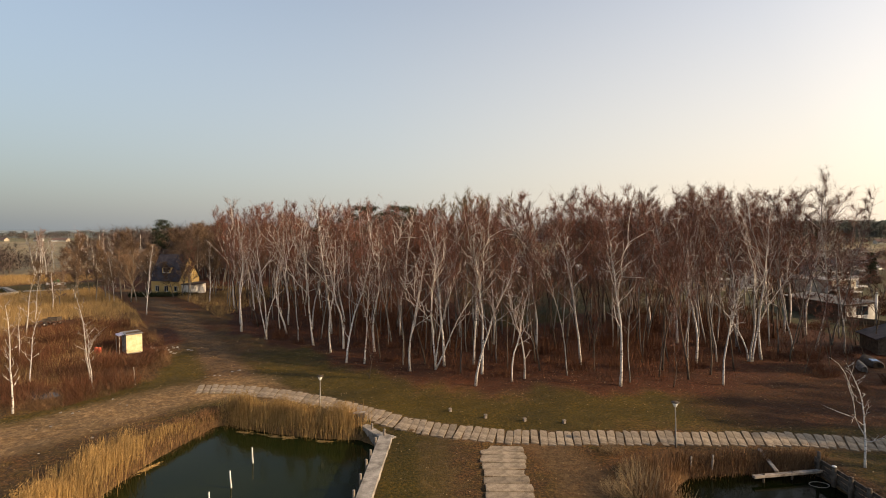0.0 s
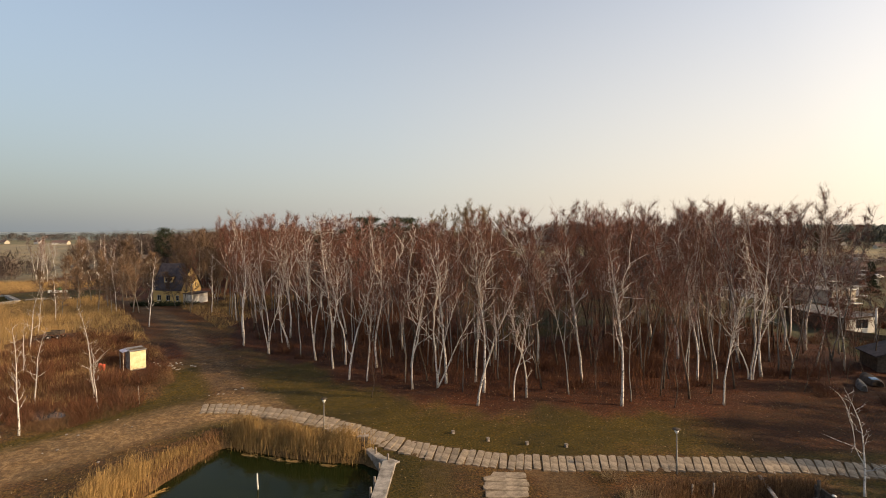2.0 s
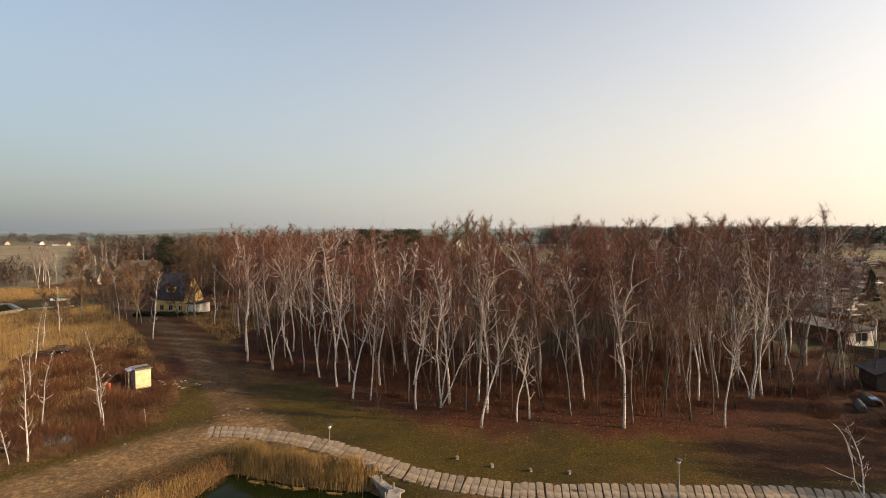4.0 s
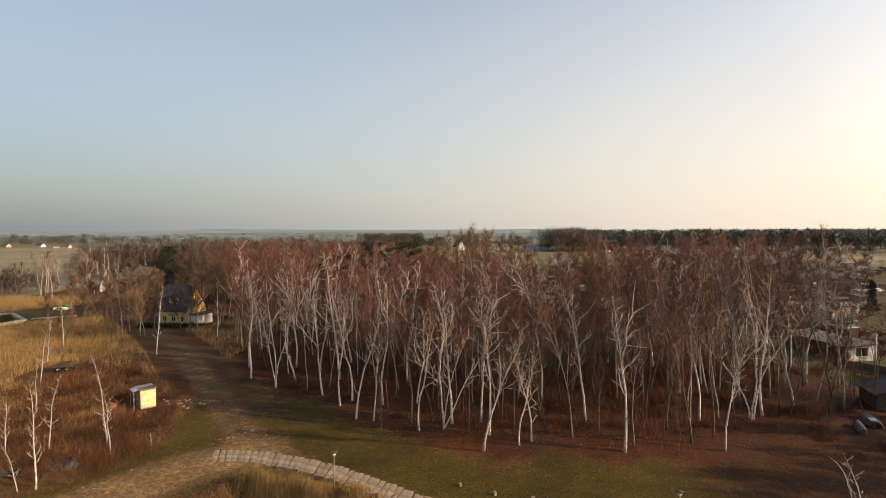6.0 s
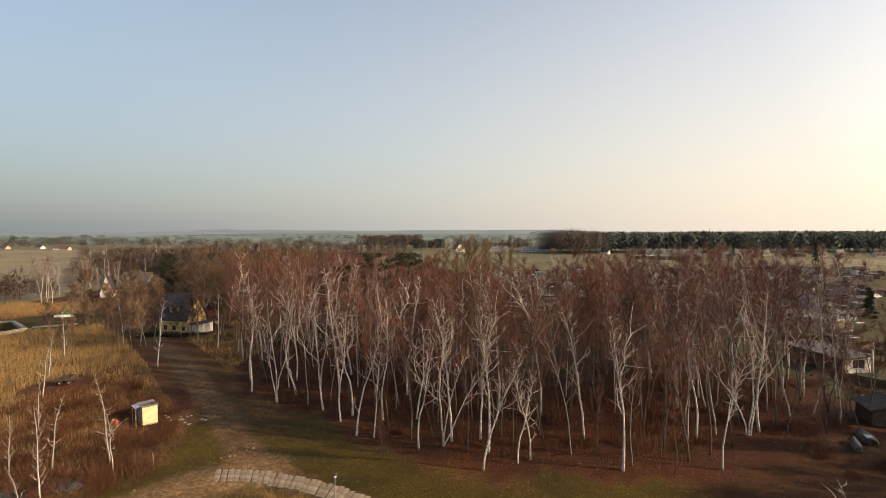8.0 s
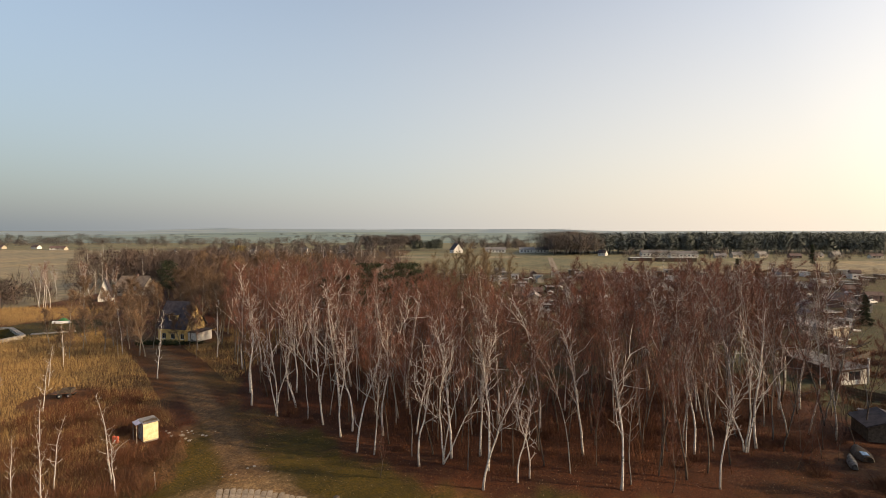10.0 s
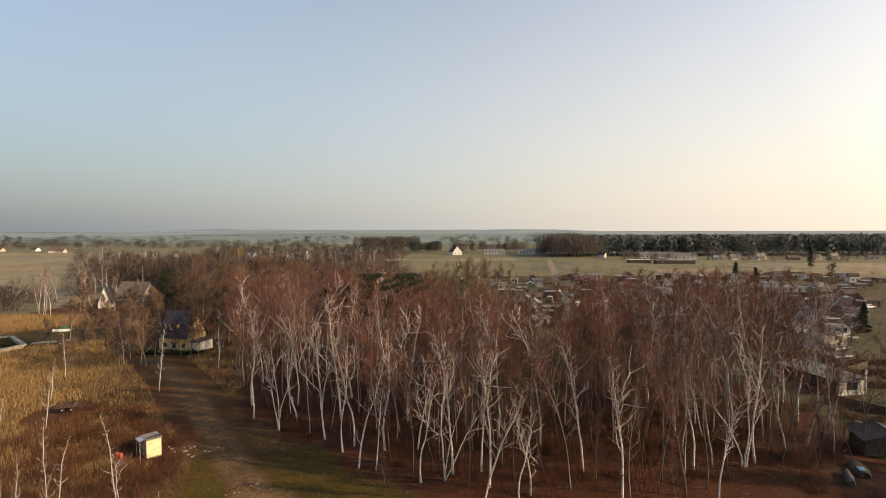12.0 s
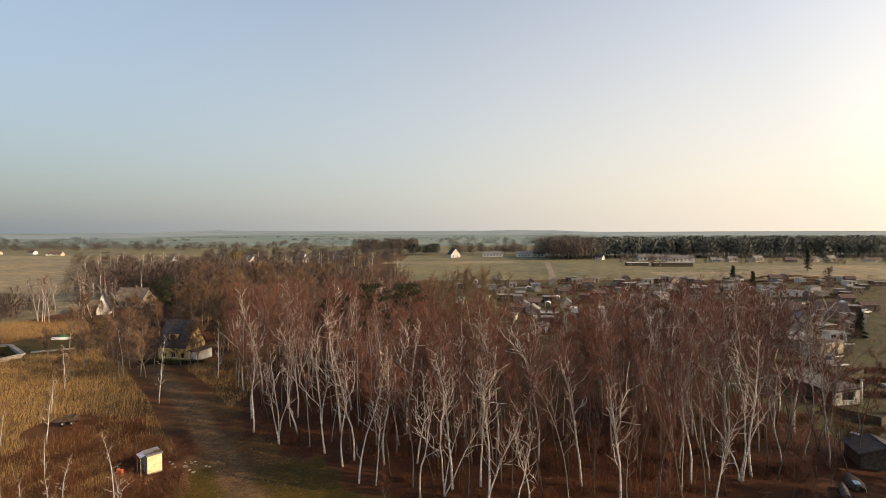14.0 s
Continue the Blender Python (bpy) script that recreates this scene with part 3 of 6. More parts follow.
def skeleton_tree(seed, height, r0, lean=0.05, wander=0.03, first=0.35, limbs=14, reach=0.2, rise=0.9, forks=1, low_limbs=0, leaders=0, subs=2, stout=0.006, kink=0.2):
    """Trunk, limbs and side branches as polylines with radii, and the places and directions from which twigs grow."""
    rng = np.random.default_rng(seed)
    tubes, seats = [], []
    stems = []
    for k in range(forks):
        n = 10
        at = np.array([0.0, 0.0, -0.15]) + (np.r_[rng.normal(0, 0.12, 2), 0] if k else 0)
        d = unit(np.r_[rng.normal(0, lean + 0.09 * (forks > 1), 2), 1.0])
        h = height * (1 if k == 0 else rng.uniform(0.75, 0.95))
        pts, dirs = [at], [d]
        for i in range(n):
            d = unit(d + np.r_[rng.normal(0, wander, 2), 0.02])
            at = at + d * h / n
            pts.append(at)
            dirs.append(d)
        rad = [r0 * (1 if k == 0 else 0.8) * (1.25 if i == 0 else (1 - i / (n + 0.35)) ** 0.85) for i in range(n + 1)]
        tubes.append((pts, rad, 6))
        stems.append((pts, dirs, rad, h))
    turn = rng.uniform(0, 6.28)
    for j in range(limbs):
        pts, dirs, rad, h = stems[j % forks]
        n = len(pts) - 1
        u = first + (0.97 - first) * ((j + rng.uniform(0.1, 0.9)) / limbs) ** 0.9
        if j < low_limbs:
            u = rng.uniform(0.14, 0.4)
        i = min(int(u * n), n - 1)
        t = u * n - i
        at, tr = pts[i] * (1 - t) + pts[i + 1] * t, rad[i] * (1 - t) + rad[i + 1] * t
        turn += 2.4 + rng.normal(0, 0.5)
        long = height * reach * rng.uniform(0.65, 1.25) * (1.12 - 0.75 * max(0, (u - first) / (1 - first)))
        d = unit(np.array([math.cos(turn), math.sin(turn), rise * rng.uniform(0.55, 1.3)]))
        lp, lr, m = [at], [max(tr * 0.62, 0.016)], 5
        if forks <= j < forks + leaders:
            u = rng.uniform(0.36, 0.62)
            i = int(u * n)
            at, tr = pts[i], rad[i]
            long = h * (1 - i / n) * rng.uniform(0.6, 0.95)
            d = unit(np.array([math.cos(turn), math.sin(turn), rng.uniform(1.9, 3.4)]))
            lp, lr, m = [at], [tr * 0.78], 8
        for q in range(m):
            d = unit(d + np.r_[rng.normal(0, kink, 2), 0.12 + rng.normal(0, 0.6 * kink)])
            at = at + d * long / m
            lp.append(at)
            lr.append(max(lr[0] * (1 - (q + 1) / (m + 0.4)), stout))
            seats.append((at, d, long))
            if q >= 1:
                for _ in range(subs if long > 1.5 else 1):
                    sd = unit(d + rng.normal(0, 0.6, 3) + np.array([0, 0, 0.15]))
                    sl = long * rng.uniform(0.22, 0.5)
                    mid = at + sd * sl * 0.5
                    sd2 = unit(sd + rng.normal(0, 0.2, 3) + np.array([0, 0, 0.1]))
                    end = mid + sd2 * sl * 0.5
                    tubes.append(([at, mid, end], [lr[-1] * 0.8, max(lr[-1] * 0.5, stout * 0.8), 0.005], 3))
                    seats += [(mid, sd, sl), (end, sd2, sl)]
        tubes.append((lp, lr, 4 if subs > 1 else 3))
    for pts, dirs, rad, h in stems:
        for i in range(6, 11):
            seats.append((pts[i], dirs[i], h * 0.12))
    return tubes, seats, rng


def tree_meshes(name, seed, height, r0, bark, twig, twigs=1800, twig_len=0.9, twig_w=0.022, droop=0.0, brush=0.55, **shape):
    tubes, seats, rng = skeleton_tree(seed, height, r0, **shape)
    s = Shape()
    for pts, rad, sides in tubes:
        s.tube(pts, rad, sides, sides > 4)
    trunk = s.made(name + "_trunk", bark, True)
    pick = rng.integers(0, len(seats), twigs)
    at = np.array([seats[i][0] for i in pick])
    d = np.array([seats[i][1] for i in pick])
    at = at - d * rng.uniform(0, 0.35, twigs)[:, None]
    way = d * 0.75 + rng.normal(0, brush, (twigs, 3)) + np.array([0, 0, 0.3])
    way /= np.linalg.norm(way, axis=1, keepdims=True)
    long = twig_len * rng.uniform(0.45, 1.4, twigs)
    tip = at + way * long[:, None] + np.array([0, 0, 1.0]) * (droop * long * rng.uniform(0, 1, twigs))[:, None]
    v, f = slivers(at, tip, twig_w * rng.uniform(0.6, 1.3, twigs), rng)
    crown = mesh(name + "_crown", v.tolist(), f, twig)
    return trunk, crown


def tree_thing(name, label, category, group, meshes):
    """A tree thing whose base is at the origin; copies share its meshes."""
    ob = root(name, label, category, group)
    part("trunk", meshes[0], ob)
    part("crown", meshes[1], ob)
    return ob


KINDS = {}
for k in range(2):
    KINDS["pale", k] = tree_meshes("pale_tree", 450 + k, 20.0, 0.16, BARK_GREY, TWIG_PALE, twigs=6000, twig_len=0.9, twig_w=0.017, brush=0.66, lean=0.03, wander=0.04, first=0.3, limbs=22, reach=0.19, rise=1.4)
for k in range(5):
    KINDS["edge", k] = tree_meshes("edge_birch", 100 + k, 14.0, 0.125, BIRCH, TWIG_EDGE, twigs=1700, twig_len=0.7, twig_w=0.014, brush=0.6, lean=0.055, wander=0.085, first=0.36, limbs=19, reach=0.15, rise=1.5, leaders=k % 3, low_limbs=k % 2, subs=1, stout=0.032, kink=0.3)
for k in range(6):
    KINDS["tall", k] = tree_meshes("tall_birch", 200 + k, 17.0, 0.085, BIRCH_GREY, TWIG_RED, twigs=1900, twig_len=0.82, twig_w=0.017, brush=0.65, lean=0.04, wander=0.07, first=0.3, limbs=16, reach=0.16, rise=1.2, leaders=1, subs=1, stout=0.025, kink=0.3)
for k in range(4):
    KINDS["dark", k] = tree_meshes("dark_tree", 300 + k, 17.0, 0.095, BARK_DARK, TWIG_RED, twigs=1900, twig_len=0.85, twig_w=0.019, brush=0.66, lean=0.05, wander=0.075, first=0.28, limbs=15, reach=0.18, rise=1.1, subs=1)
for k in range(3):
    KINDS["brown", k] = tree_meshes("brown_tree", 400 + k, 14.0, 0.16, BARK_GREY, TWIG_BROWN, twigs=3800, twig_len=1.1, twig_w=0.042, brush=0.7, lean=0.04, wander=0.05, first=0.25, limbs=18, reach=0.27, rise=0.9, subs=1)
for k in range(3):
    KINDS["multi", k] = tree_meshes("multi_stem_birch", 500 + k, 14.0, 0.1, BIRCH, TWIG_EDGE, twigs=2200, twig_len=0.62, twig_w=0.011, brush=0.6, forks=3, lean=0.09, wander=0.09, first=0.35, limbs=24, reach=0.14, rise=1.5, leaders=1, subs=1, stout=0.03, kink=0.3)
for k in range(3):
    KINDS["crooked", k] = tree_meshes("crooked_birch", 650 + k, 8.0, 0.085, BIRCH, TWIG_EDGE, twigs=600, twig_len=0.5, twig_w=0.011, brush=0.6, lean=0.04, wander=0.09, first=0.25, limbs=13, reach=0.15, rise=0.8, leaders=1, low_limbs=2, subs=1, stout=0.02, kink=0.3)
for k in range(2):
    KINDS["young", k] = tree_meshes("young_birch", 600 + k, 9.0, 0.075, BIRCH, TWIG_PALE, twigs=160, twig_len=0.5, twig_w=0.014, lean=0.03, wander=0.05, first=0.2, limbs=18, reach=0.13, rise=0.5)

TREE_LABELS = {
    "edge": ("birch", "bare white-barked birch at the edge of the wood", "tree", "birches along the wood's edge"),
    "tall": ("birch", "tall slender birch with reddish bare twigs in the wood", "tree", "birches in the wood"),
    "dark": ("alder", "dark-barked bare tree among the birches", "tree", "dark trees in the wood"),
    "brown": ("bare_tree", "bare grey-barked tree with a wide brown crown", "tree", "bare trees by the houses"),
    "pale": ("bare_tree", "tall pale-twigged bare tree rising over the wood", "tree", "pale trees over the wood"),
    "multi": ("birch", "bare white birch with several stems from one base", "tree", "birches along the wood's edge"),
    "crooked": ("young_birch", "crooked pale birch with a few bent limbs", "tree", "young birches in the scrub"),
    "young": ("young_birch", "thin young white birch with short side branches", "tree", "young birches in the scrub"),
}
FIRST = {}


def plant(kind, k, x, y, height, turn, lean=(0.0, 0.0), girth=1.0):
    base_h = {"edge": 14.0, "tall": 17.0, "dark": 17.0, "brown": 14.0, "pale": 20.0, "multi": 14.0, "young": 9.0, "crooked": 8.0}[kind]
    s = height / base_h
    m = pose(x, y, float(land(x, y)), lean[0], lean[1], turn) @ Matrix.Diagonal((s * girth, s * girth, s, 1))
    if (kind, k) not in FIRST:
        FIRST[kind, k] = tree_thing(*TREE_LABELS[kind], KINDS[kind, k])
        FIRST[kind, k].matrix_basis = m
        return FIRST[kind, k]
    ob = FIRST[kind, k]
    c = copy_thing(ob, Matrix())
    c.matrix_basis = m
    return c


# The birches and dark trees along the edge: kind, place, height.
EDGE = [
    ("edge", -27.3, 70.8, 14.5), ("edge", -29.5, 76.0, 14.0), ("multi", -22.6, 67.4, 14.5), ("edge", -20.8, 70.4, 14.0), ("edge", -22.5, 76.5, 14.5),
    ("edge", -18.2, 74.0, 13.5), ("edge", -12.6, 61.0, 13.0), ("edge", -11.4, 62.6, 14.0), ("edge", -9.9, 56.8, 13.5), ("edge", -7.8, 56.3, 10.5),
    ("dark", -6.5, 50.8, 6.0), ("edge", -7.4, 61.5, 14.5), ("edge", -2.5, 53.4, 12.5), ("multi", 0.2, 54.0, 14.0), ("edge", 1.1, 55.3, 15.5),
    ("edge", 4.1, 48.4, 13.0), ("edge", 5.0, 52.4, 15.0), ("edge", 7.8, 49.8, 9.5), ("edge", 9.2, 50.8, 10.5), ("edge", 16.2, 56.0, 15.0),
    ("dark", 17.0, 53.5, 8.5), ("edge", 18.0, 48.4, 14.5), ("tall", 19.3, 49.4, 13.0), ("tall", 26.6, 64.0, 18.0), ("dark", 22.9, 51.2, 13.0),
    ("dark", 28.2, 62.4, 17.5), ("dark", 22.8, 47.8, 8.0), ("tall", 27.2, 54.4, 14.5), ("tall", 35.0, 65.5, 19.0), ("edge", 27.9, 48.5, 11.5),
    ("multi", 35.4, 56.8, 15.5), ("edge", 37.4, 58.0, 16.0), ("tall", 41.0, 60.5, 17.0), ("tall", 43.5, 61.5, 18.0), ("tall", 46.5, 62.0, 22.0), ("tall", 50.5, 64.5, 21.5),
    ("dark", 53.0, 61.0, 15.0), ("tall", 56.0, 70.0, 18.5), ("tall", 48.5, 60.0, 19.5), ("tall", 52.0, 66.5, 20.0), ("tall", 54.5, 68.5, 19.0), ("dark", 57.0, 66.5, 12.0), ("dark", 58.0, 72.5, 11.0), ("dark", 61.5, 74.5, 10.0), ("dark", 45.0, 57.5, 9.0), ("dark", 50.0, 59.0, 10.0), ("dark", 53.5, 64.5, 12.0), ("tall", 55.5, 63.5, 15.0), ("dark", 56.5, 69.0, 9.5), ("dark", 60.5, 71.5, 8.5), ("dark", 47.0, 66.0, 14.0), ("tall", 40.0, 57.0, 14.5), ("dark", 43.0, 55.0, 7.0), ("dark", 38.5, 52.5, 6.0),
    ("dark", 40.5, 53.5, 5.0), ("dark", 44.5, 54.5, 5.5), ("dark", 42.0, 57.0, 6.0), ("dark", 47.5, 58.5, 6.5), ("dark", 51.5, 62.5, 7.0), ("dark", 46.0, 60.5, 9.0), ("dark", 54.5, 66.0, 9.0), ("tall", 53.5, 74.0, 18.0),
    ("crooked", 27.6, 31.6, 7.0), ("young", -33.6, 40.4, 9.5), ("crooked", -31.3, 46.5, 6.5), ("young", -41.0, 46.0, 6.5), ("young", -38.0, 47.5, 7.5), ("dark", -46.8, 95.0, 12.0), ("young", -43.3, 96.0, 12.0),
]
rng = np.random.default_rng(11)
for i, (kind, x, y, h) in enumerate(EDGE):
    count = sum(1 for q in KINDS if q[0] == kind)
    plant(kind, i % count, x, y, h * (1.08 if kind in ("edge", "multi") else 1.0), rng.uniform(0, 360), (rng.normal(0, 2), rng.normal(0, 2.5)))

# The wood behind: taller towards the east and the middle.
taken = [(x, y) for _, x, y, _ in EDGE]
near_count = 0
for _ in range(20000):
    x, y = rng.uniform(-46, 62), rng.uniform(50, 130)
    if near_count >= 390:
        break
    if signed(WOOD, x, y) > -1.0 or away(TRACK, x, y) < 4:
        continue
    gap = 2.7 if y < 69 and x > 5 else 3.0 if x < -8 else 2.2 if y < 84 else 2.8
    if any((x - a) ** 2 + (y - b) ** 2 < gap * gap for a, b in taken):
        continue
    taken.append((x, y))
    near_count += 1
    deep = min(1.0, (y - 48) / 26)
    top = 14.0 + 2.9 * deep + 3.1 * float(step(0, 16, x)) * (1 - 0.5 * float(step(85, 120, y))) + float(np.clip(rng.normal(0, 1.2), -2.5, 1.3))
    top += 1.4 * float(step(2, -14, x)) - 0.8 * float(step(95, 125, y))
    kind = rng.choice(["tall", "dark", "edge", "brown"], p=[0.33, 0.55, 0.12, 0.0] if signed(WOOD, x, y) > -11 else [0.58, 0.27, 0.15, 0.0])
    count = sum(1 for q in KINDS if q[0] == kind)
    plant(kind, int(rng.integers(count)), x, y, top, rng.uniform(0, 360), (rng.normal(0, 1.5), rng.normal(0, 1.5)), rng.uniform(0.85, 1.05))

# Brown trees round the yellow house, beyond the track and by the gardens.
for x, y, h in [(-119, 177, 5), (-115.5, 179, 4.5), (-112, 172, 6.5), (-106, 176, 6.5), (-117.5, 175, 5.5), (-100, 172, 6), (-57.5, 97.5, 10), (-59.5, 98.5, 11), (-63, 99, 8), (-68, 102, 9), (-72, 97, 7), (-76, 105, 9), (-80, 112, 9), (-66, 106, 7), (-84, 120, 10), (-78, 99, 6), (-73, 110, 8.5), (-88, 112, 8), (-92, 124, 10), (-50, 103, 11), (-47, 108, 12), (-44, 116, 13), (-52.5, 105, 9), (-56.5, 106, 8), (-61, 106.5, 8.5), (-49, 110, 11), (-70, 108, 10), (-73, 116, 13), (-52, 122, 14), (-60, 128, 15), (-68, 132, 15), (-78, 126, 9), (-86, 134, 8), (-80, 142, 9),
                (-90, 150, 8), (-72, 148, 14), (-60, 142, 16), (-48, 134, 15), (-40, 130, 15), (-84, 160, 9), (-96, 166, 8), (-66, 160, 16), (-52, 152, 16), (-38, 146, 15), (-26, 140, 15), (-14, 138, 14), (-3, 126, 16), (-4, 146, 15)]:
    plant("brown", int(rng.integers(3)), x + rng.normal(0, 0.6), y, h + rng.normal(0, 0.6), rng.uniform(0, 360))
for x, y, h in [(6, 118, 12), (12, 122, 11), (17, 116, 10), (22, 121, 9.5), (27, 117, 8), (9, 130, 11), (15, 134, 10), (3, 136, 12), (30, 126, 8), (20, 146, 9), (11, 150, 10), (2, 154, 12), (28, 140, 7), (36, 122, 7.5), (43, 118, 7), (50, 124, 7), (165, 213, 12)]:
    plant("brown", int(rng.integers(3)), x + rng.normal(0, 0.6), y, h + rng.normal(0, 0.5), rng.uniform(0, 360))
for i, (x, y, h) in enumerate([(0.5, 99, 20.5), (3.5, 104, 21.5), (7, 100, 22), (10, 105, 21.5), (13, 101, 20.5), (6, 109, 21), (-1, 107, 20), (2, 111, 20.5), (9.5, 112, 21), (-4, 101, 19), (12, 108, 20)]):
    plant("pale", i % 2, x, y, h, 70.0 * i)
# Unseen trees east of the lawn, added so that their shade falls across it.
for x, y, h in [(60, 49, 13), (63, 55, 15), (66, 47, 14), (58, 43, 11), (70, 52, 15), (63, 40, 12), (72, 43, 14), (67, 60, 15), (76, 48, 14), (50, 34, 12), (54, 29, 13), (58, 35, 14), (62, 31, 14), (49, 26, 12), (56, 23, 13), (66, 36, 15), (53, 38, 12), (60, 26, 14), (47, 30, 11), (65, 24, 14)]:
    plant("brown", int(rng.integers(3)), x, y, h, rng.uniform(0, 360))
brown_rng = np.random.default_rng(17)
made = 0
while made < 46:
    x, y = brown_rng.uniform(-135, -36), brown_rng.uniform(116, 215)
    if x < -92 - 0.25 * (y - 116) or math.hypot(x + 60, y - 115) < 9 or math.hypot(x + 121, y - 198) < 14 or math.hypot(x + 121, y - 184) < 11:
        continue
    made += 1
    low = -0.68 < x / y < -0.5
    plant("brown", int(brown_rng.integers(3)), x, y, brown_rng.uniform(5.5, 8.5) if low else brown_rng.uniform(13.5, 17.5), brown_rng.uniform(0, 360))
for x, y, h in [(-134.5, 168.1, 15), (-132.7, 166.1, 16), (-131.0, 165.5, 16), (-129.5, 164.5, 15), (-127.5, 163.9, 15.5), (-122.8, 171.1, 15), (-121.0, 170.1, 14.5), (-117, 169, 15), (-113, 174, 14), (-138, 176, 14), (-142, 186, 13), (-121, 182, 14)]:
    plant("edge", int(rng.integers(5)), x, y, h, rng.uniform(0, 360), girth=0.8)
for x, y, h in [(-46.5, 81.0, 11.5), (-34.8, 40.0, 4.5), (-33.2, 48.8, 9.5), (-53.5, 66.0, 9.0), (-46.5, 56.5, 6.0), (-62, 78, 7.5), (-56.5, 62, 6.5), (-45, 49, 4.5), (-70, 92, 9), (-64, 100, 10)]:
    plant("young", int(rng.integers(2)), x, y, h, rng.uniform(0, 360), (rng.normal(0, 1.5), rng.normal(0, 1.5)))


def pine(name, label, x, y, height, seed, crown_base=0.55, wide=0.2, tufts=9000, cone=False):
    """A conifer: trunk with limbs, and needle tufts clumped round the limb ends."""
    r = np.random.default_rng(seed)
    ob = root(name, label, "tree", "conifers")
    ob.matrix_basis = pose(x, y, float(land(x, y)))
    s = Shape()
    pts = [(0.15 * math.sin(i * 1.3 + seed), 0.15 * math.cos(i * 1.7), height * i / 8 - 0.1) for i in range(9)]
    s.tube(pts, [height * 0.014 * (1 - i / 8.6) for i in range(9)], 6)
    ends = []
    for j in range(26):
        u = crown_base + (0.98 - crown_base) * (j + r.uniform(0, 1)) / 26
        a = j * 2.4 + r.normal(0, 0.4)
        taper = (1 - (u - crown_base) / (1 - crown_base)) if cone else math.sin(min(3.0, 0.5 + 2.3 * (u - crown_base) / (1 - crown_base)))
        long = height * wide * max(0.15, taper) * r.uniform(0.7, 1.2)
        p0 = Vector((pts[int(u * 8)][0], pts[int(u * 8)][1], u * height))
        up = -0.12 if cone else 0.35
        mid = p0 + Vector((math.cos(a), math.sin(a), up)) * long * 0.55
        end = p0 + Vector((math.cos(a), math.sin(a), up * 1.1)) * long
        s.tube([p0, mid, end], [0.07, 0.045, 0.015], 4)
        ends += [np.array(mid), np.array(end), np.array(end)]
        if cone:
            ends += [np.array(p0 + (end - p0) * q) for q in (0.2, 0.4, 0.6, 0.8)]
    ends.append(np.array([pts[8][0], pts[8][1], height]))
    pick = r.integers(0, len(ends), tufts)
    c = np.array([ends[i] for i in pick]) + r.normal(0, height * 0.022, (tufts, 3)) * np.array([1.3, 1.3, 0.5])
    way = r.normal(0, 1, (tufts, 3)) + np.array([0, 0, 0.5])
    way /= np.linalg.norm(way, axis=1, keepdims=True)
    v, f = slivers(c, c + way * r.uniform(0.25, 0.6, tufts)[:, None], 0.1, r)
    part("trunk", s.made("pine_trunk", BARK_DARK, True), ob)
    part("crown", mesh("pine_crown", v.tolist(), f, NEEDLE), ob)
    return ob


pine("pine", "dark green pine standing among the bare birches", -6.6, 98.6, 19.0, 1, 0.4, wide=0.19)
pine("pine", "dark green pine standing among the bare birches", -13.8, 96.8, 18.8, 2, 0.4, wide=0.21)
pine("pine", "smaller dark green pine standing among the bare birches", -21.5, 100.0, 15.8, 3, 0.4, wide=0.15)
pine("pine", "dark green pine behind the yellow house", -73.0, 134.0, 17.2, 4, wide=0.11, tufts=4200)
pine("spruce", "dark conical spruce in the garden colony", 159.5, 272.5, 9.5, 5, 0.08, 0.22, 12000, cone=True)
pine("spruce", "dark conical spruce in the garden colony", 154.2, 246.5, 8.5, 6, 0.08, 0.22, 12000, cone=True)
pine("spruce", "dark conical spruce beside a garden hut", 113.2, 133.6, 8.0, 7, 0.02, 0.2, 16000, cone=True)
pine("spruce", "tall dark conifer at the far edge of the gardens", 258.0, 352.0, 15.0, 8, 0.1, 0.16, 12000, cone=True)


def shrub_mesh(name, seed, height, wide, count, material, w=0.02):
    r = np.random.default_rng(seed)
    a, q = r.uniform(0, 6.28, count), np.sqrt(r.uniform(0, 1, count)) * wide * 0.5
    base = np.stack([q * np.cos(a), q * np.sin(a), r.uniform(-0.05, 0.45, count) * height * r.uniform(0, 1, count)], -1)
    long = height * r.uniform(0.35, 0.95, count) * (1 - 0.35 * q / (wide * 0.5))
    out = np.stack([np.cos(a) * 0.45, np.sin(a) * 0.45, np.ones(count)], -1) + r.normal(0, 0.28, (count, 3))
    out /= np.linalg.norm(out, axis=1, keepdims=True)
    v, f = slivers(base, base + out * long[:, None], w * r.uniform(0.6, 1.5, count), r)
    return mesh(name, v.tolist(), f, material)


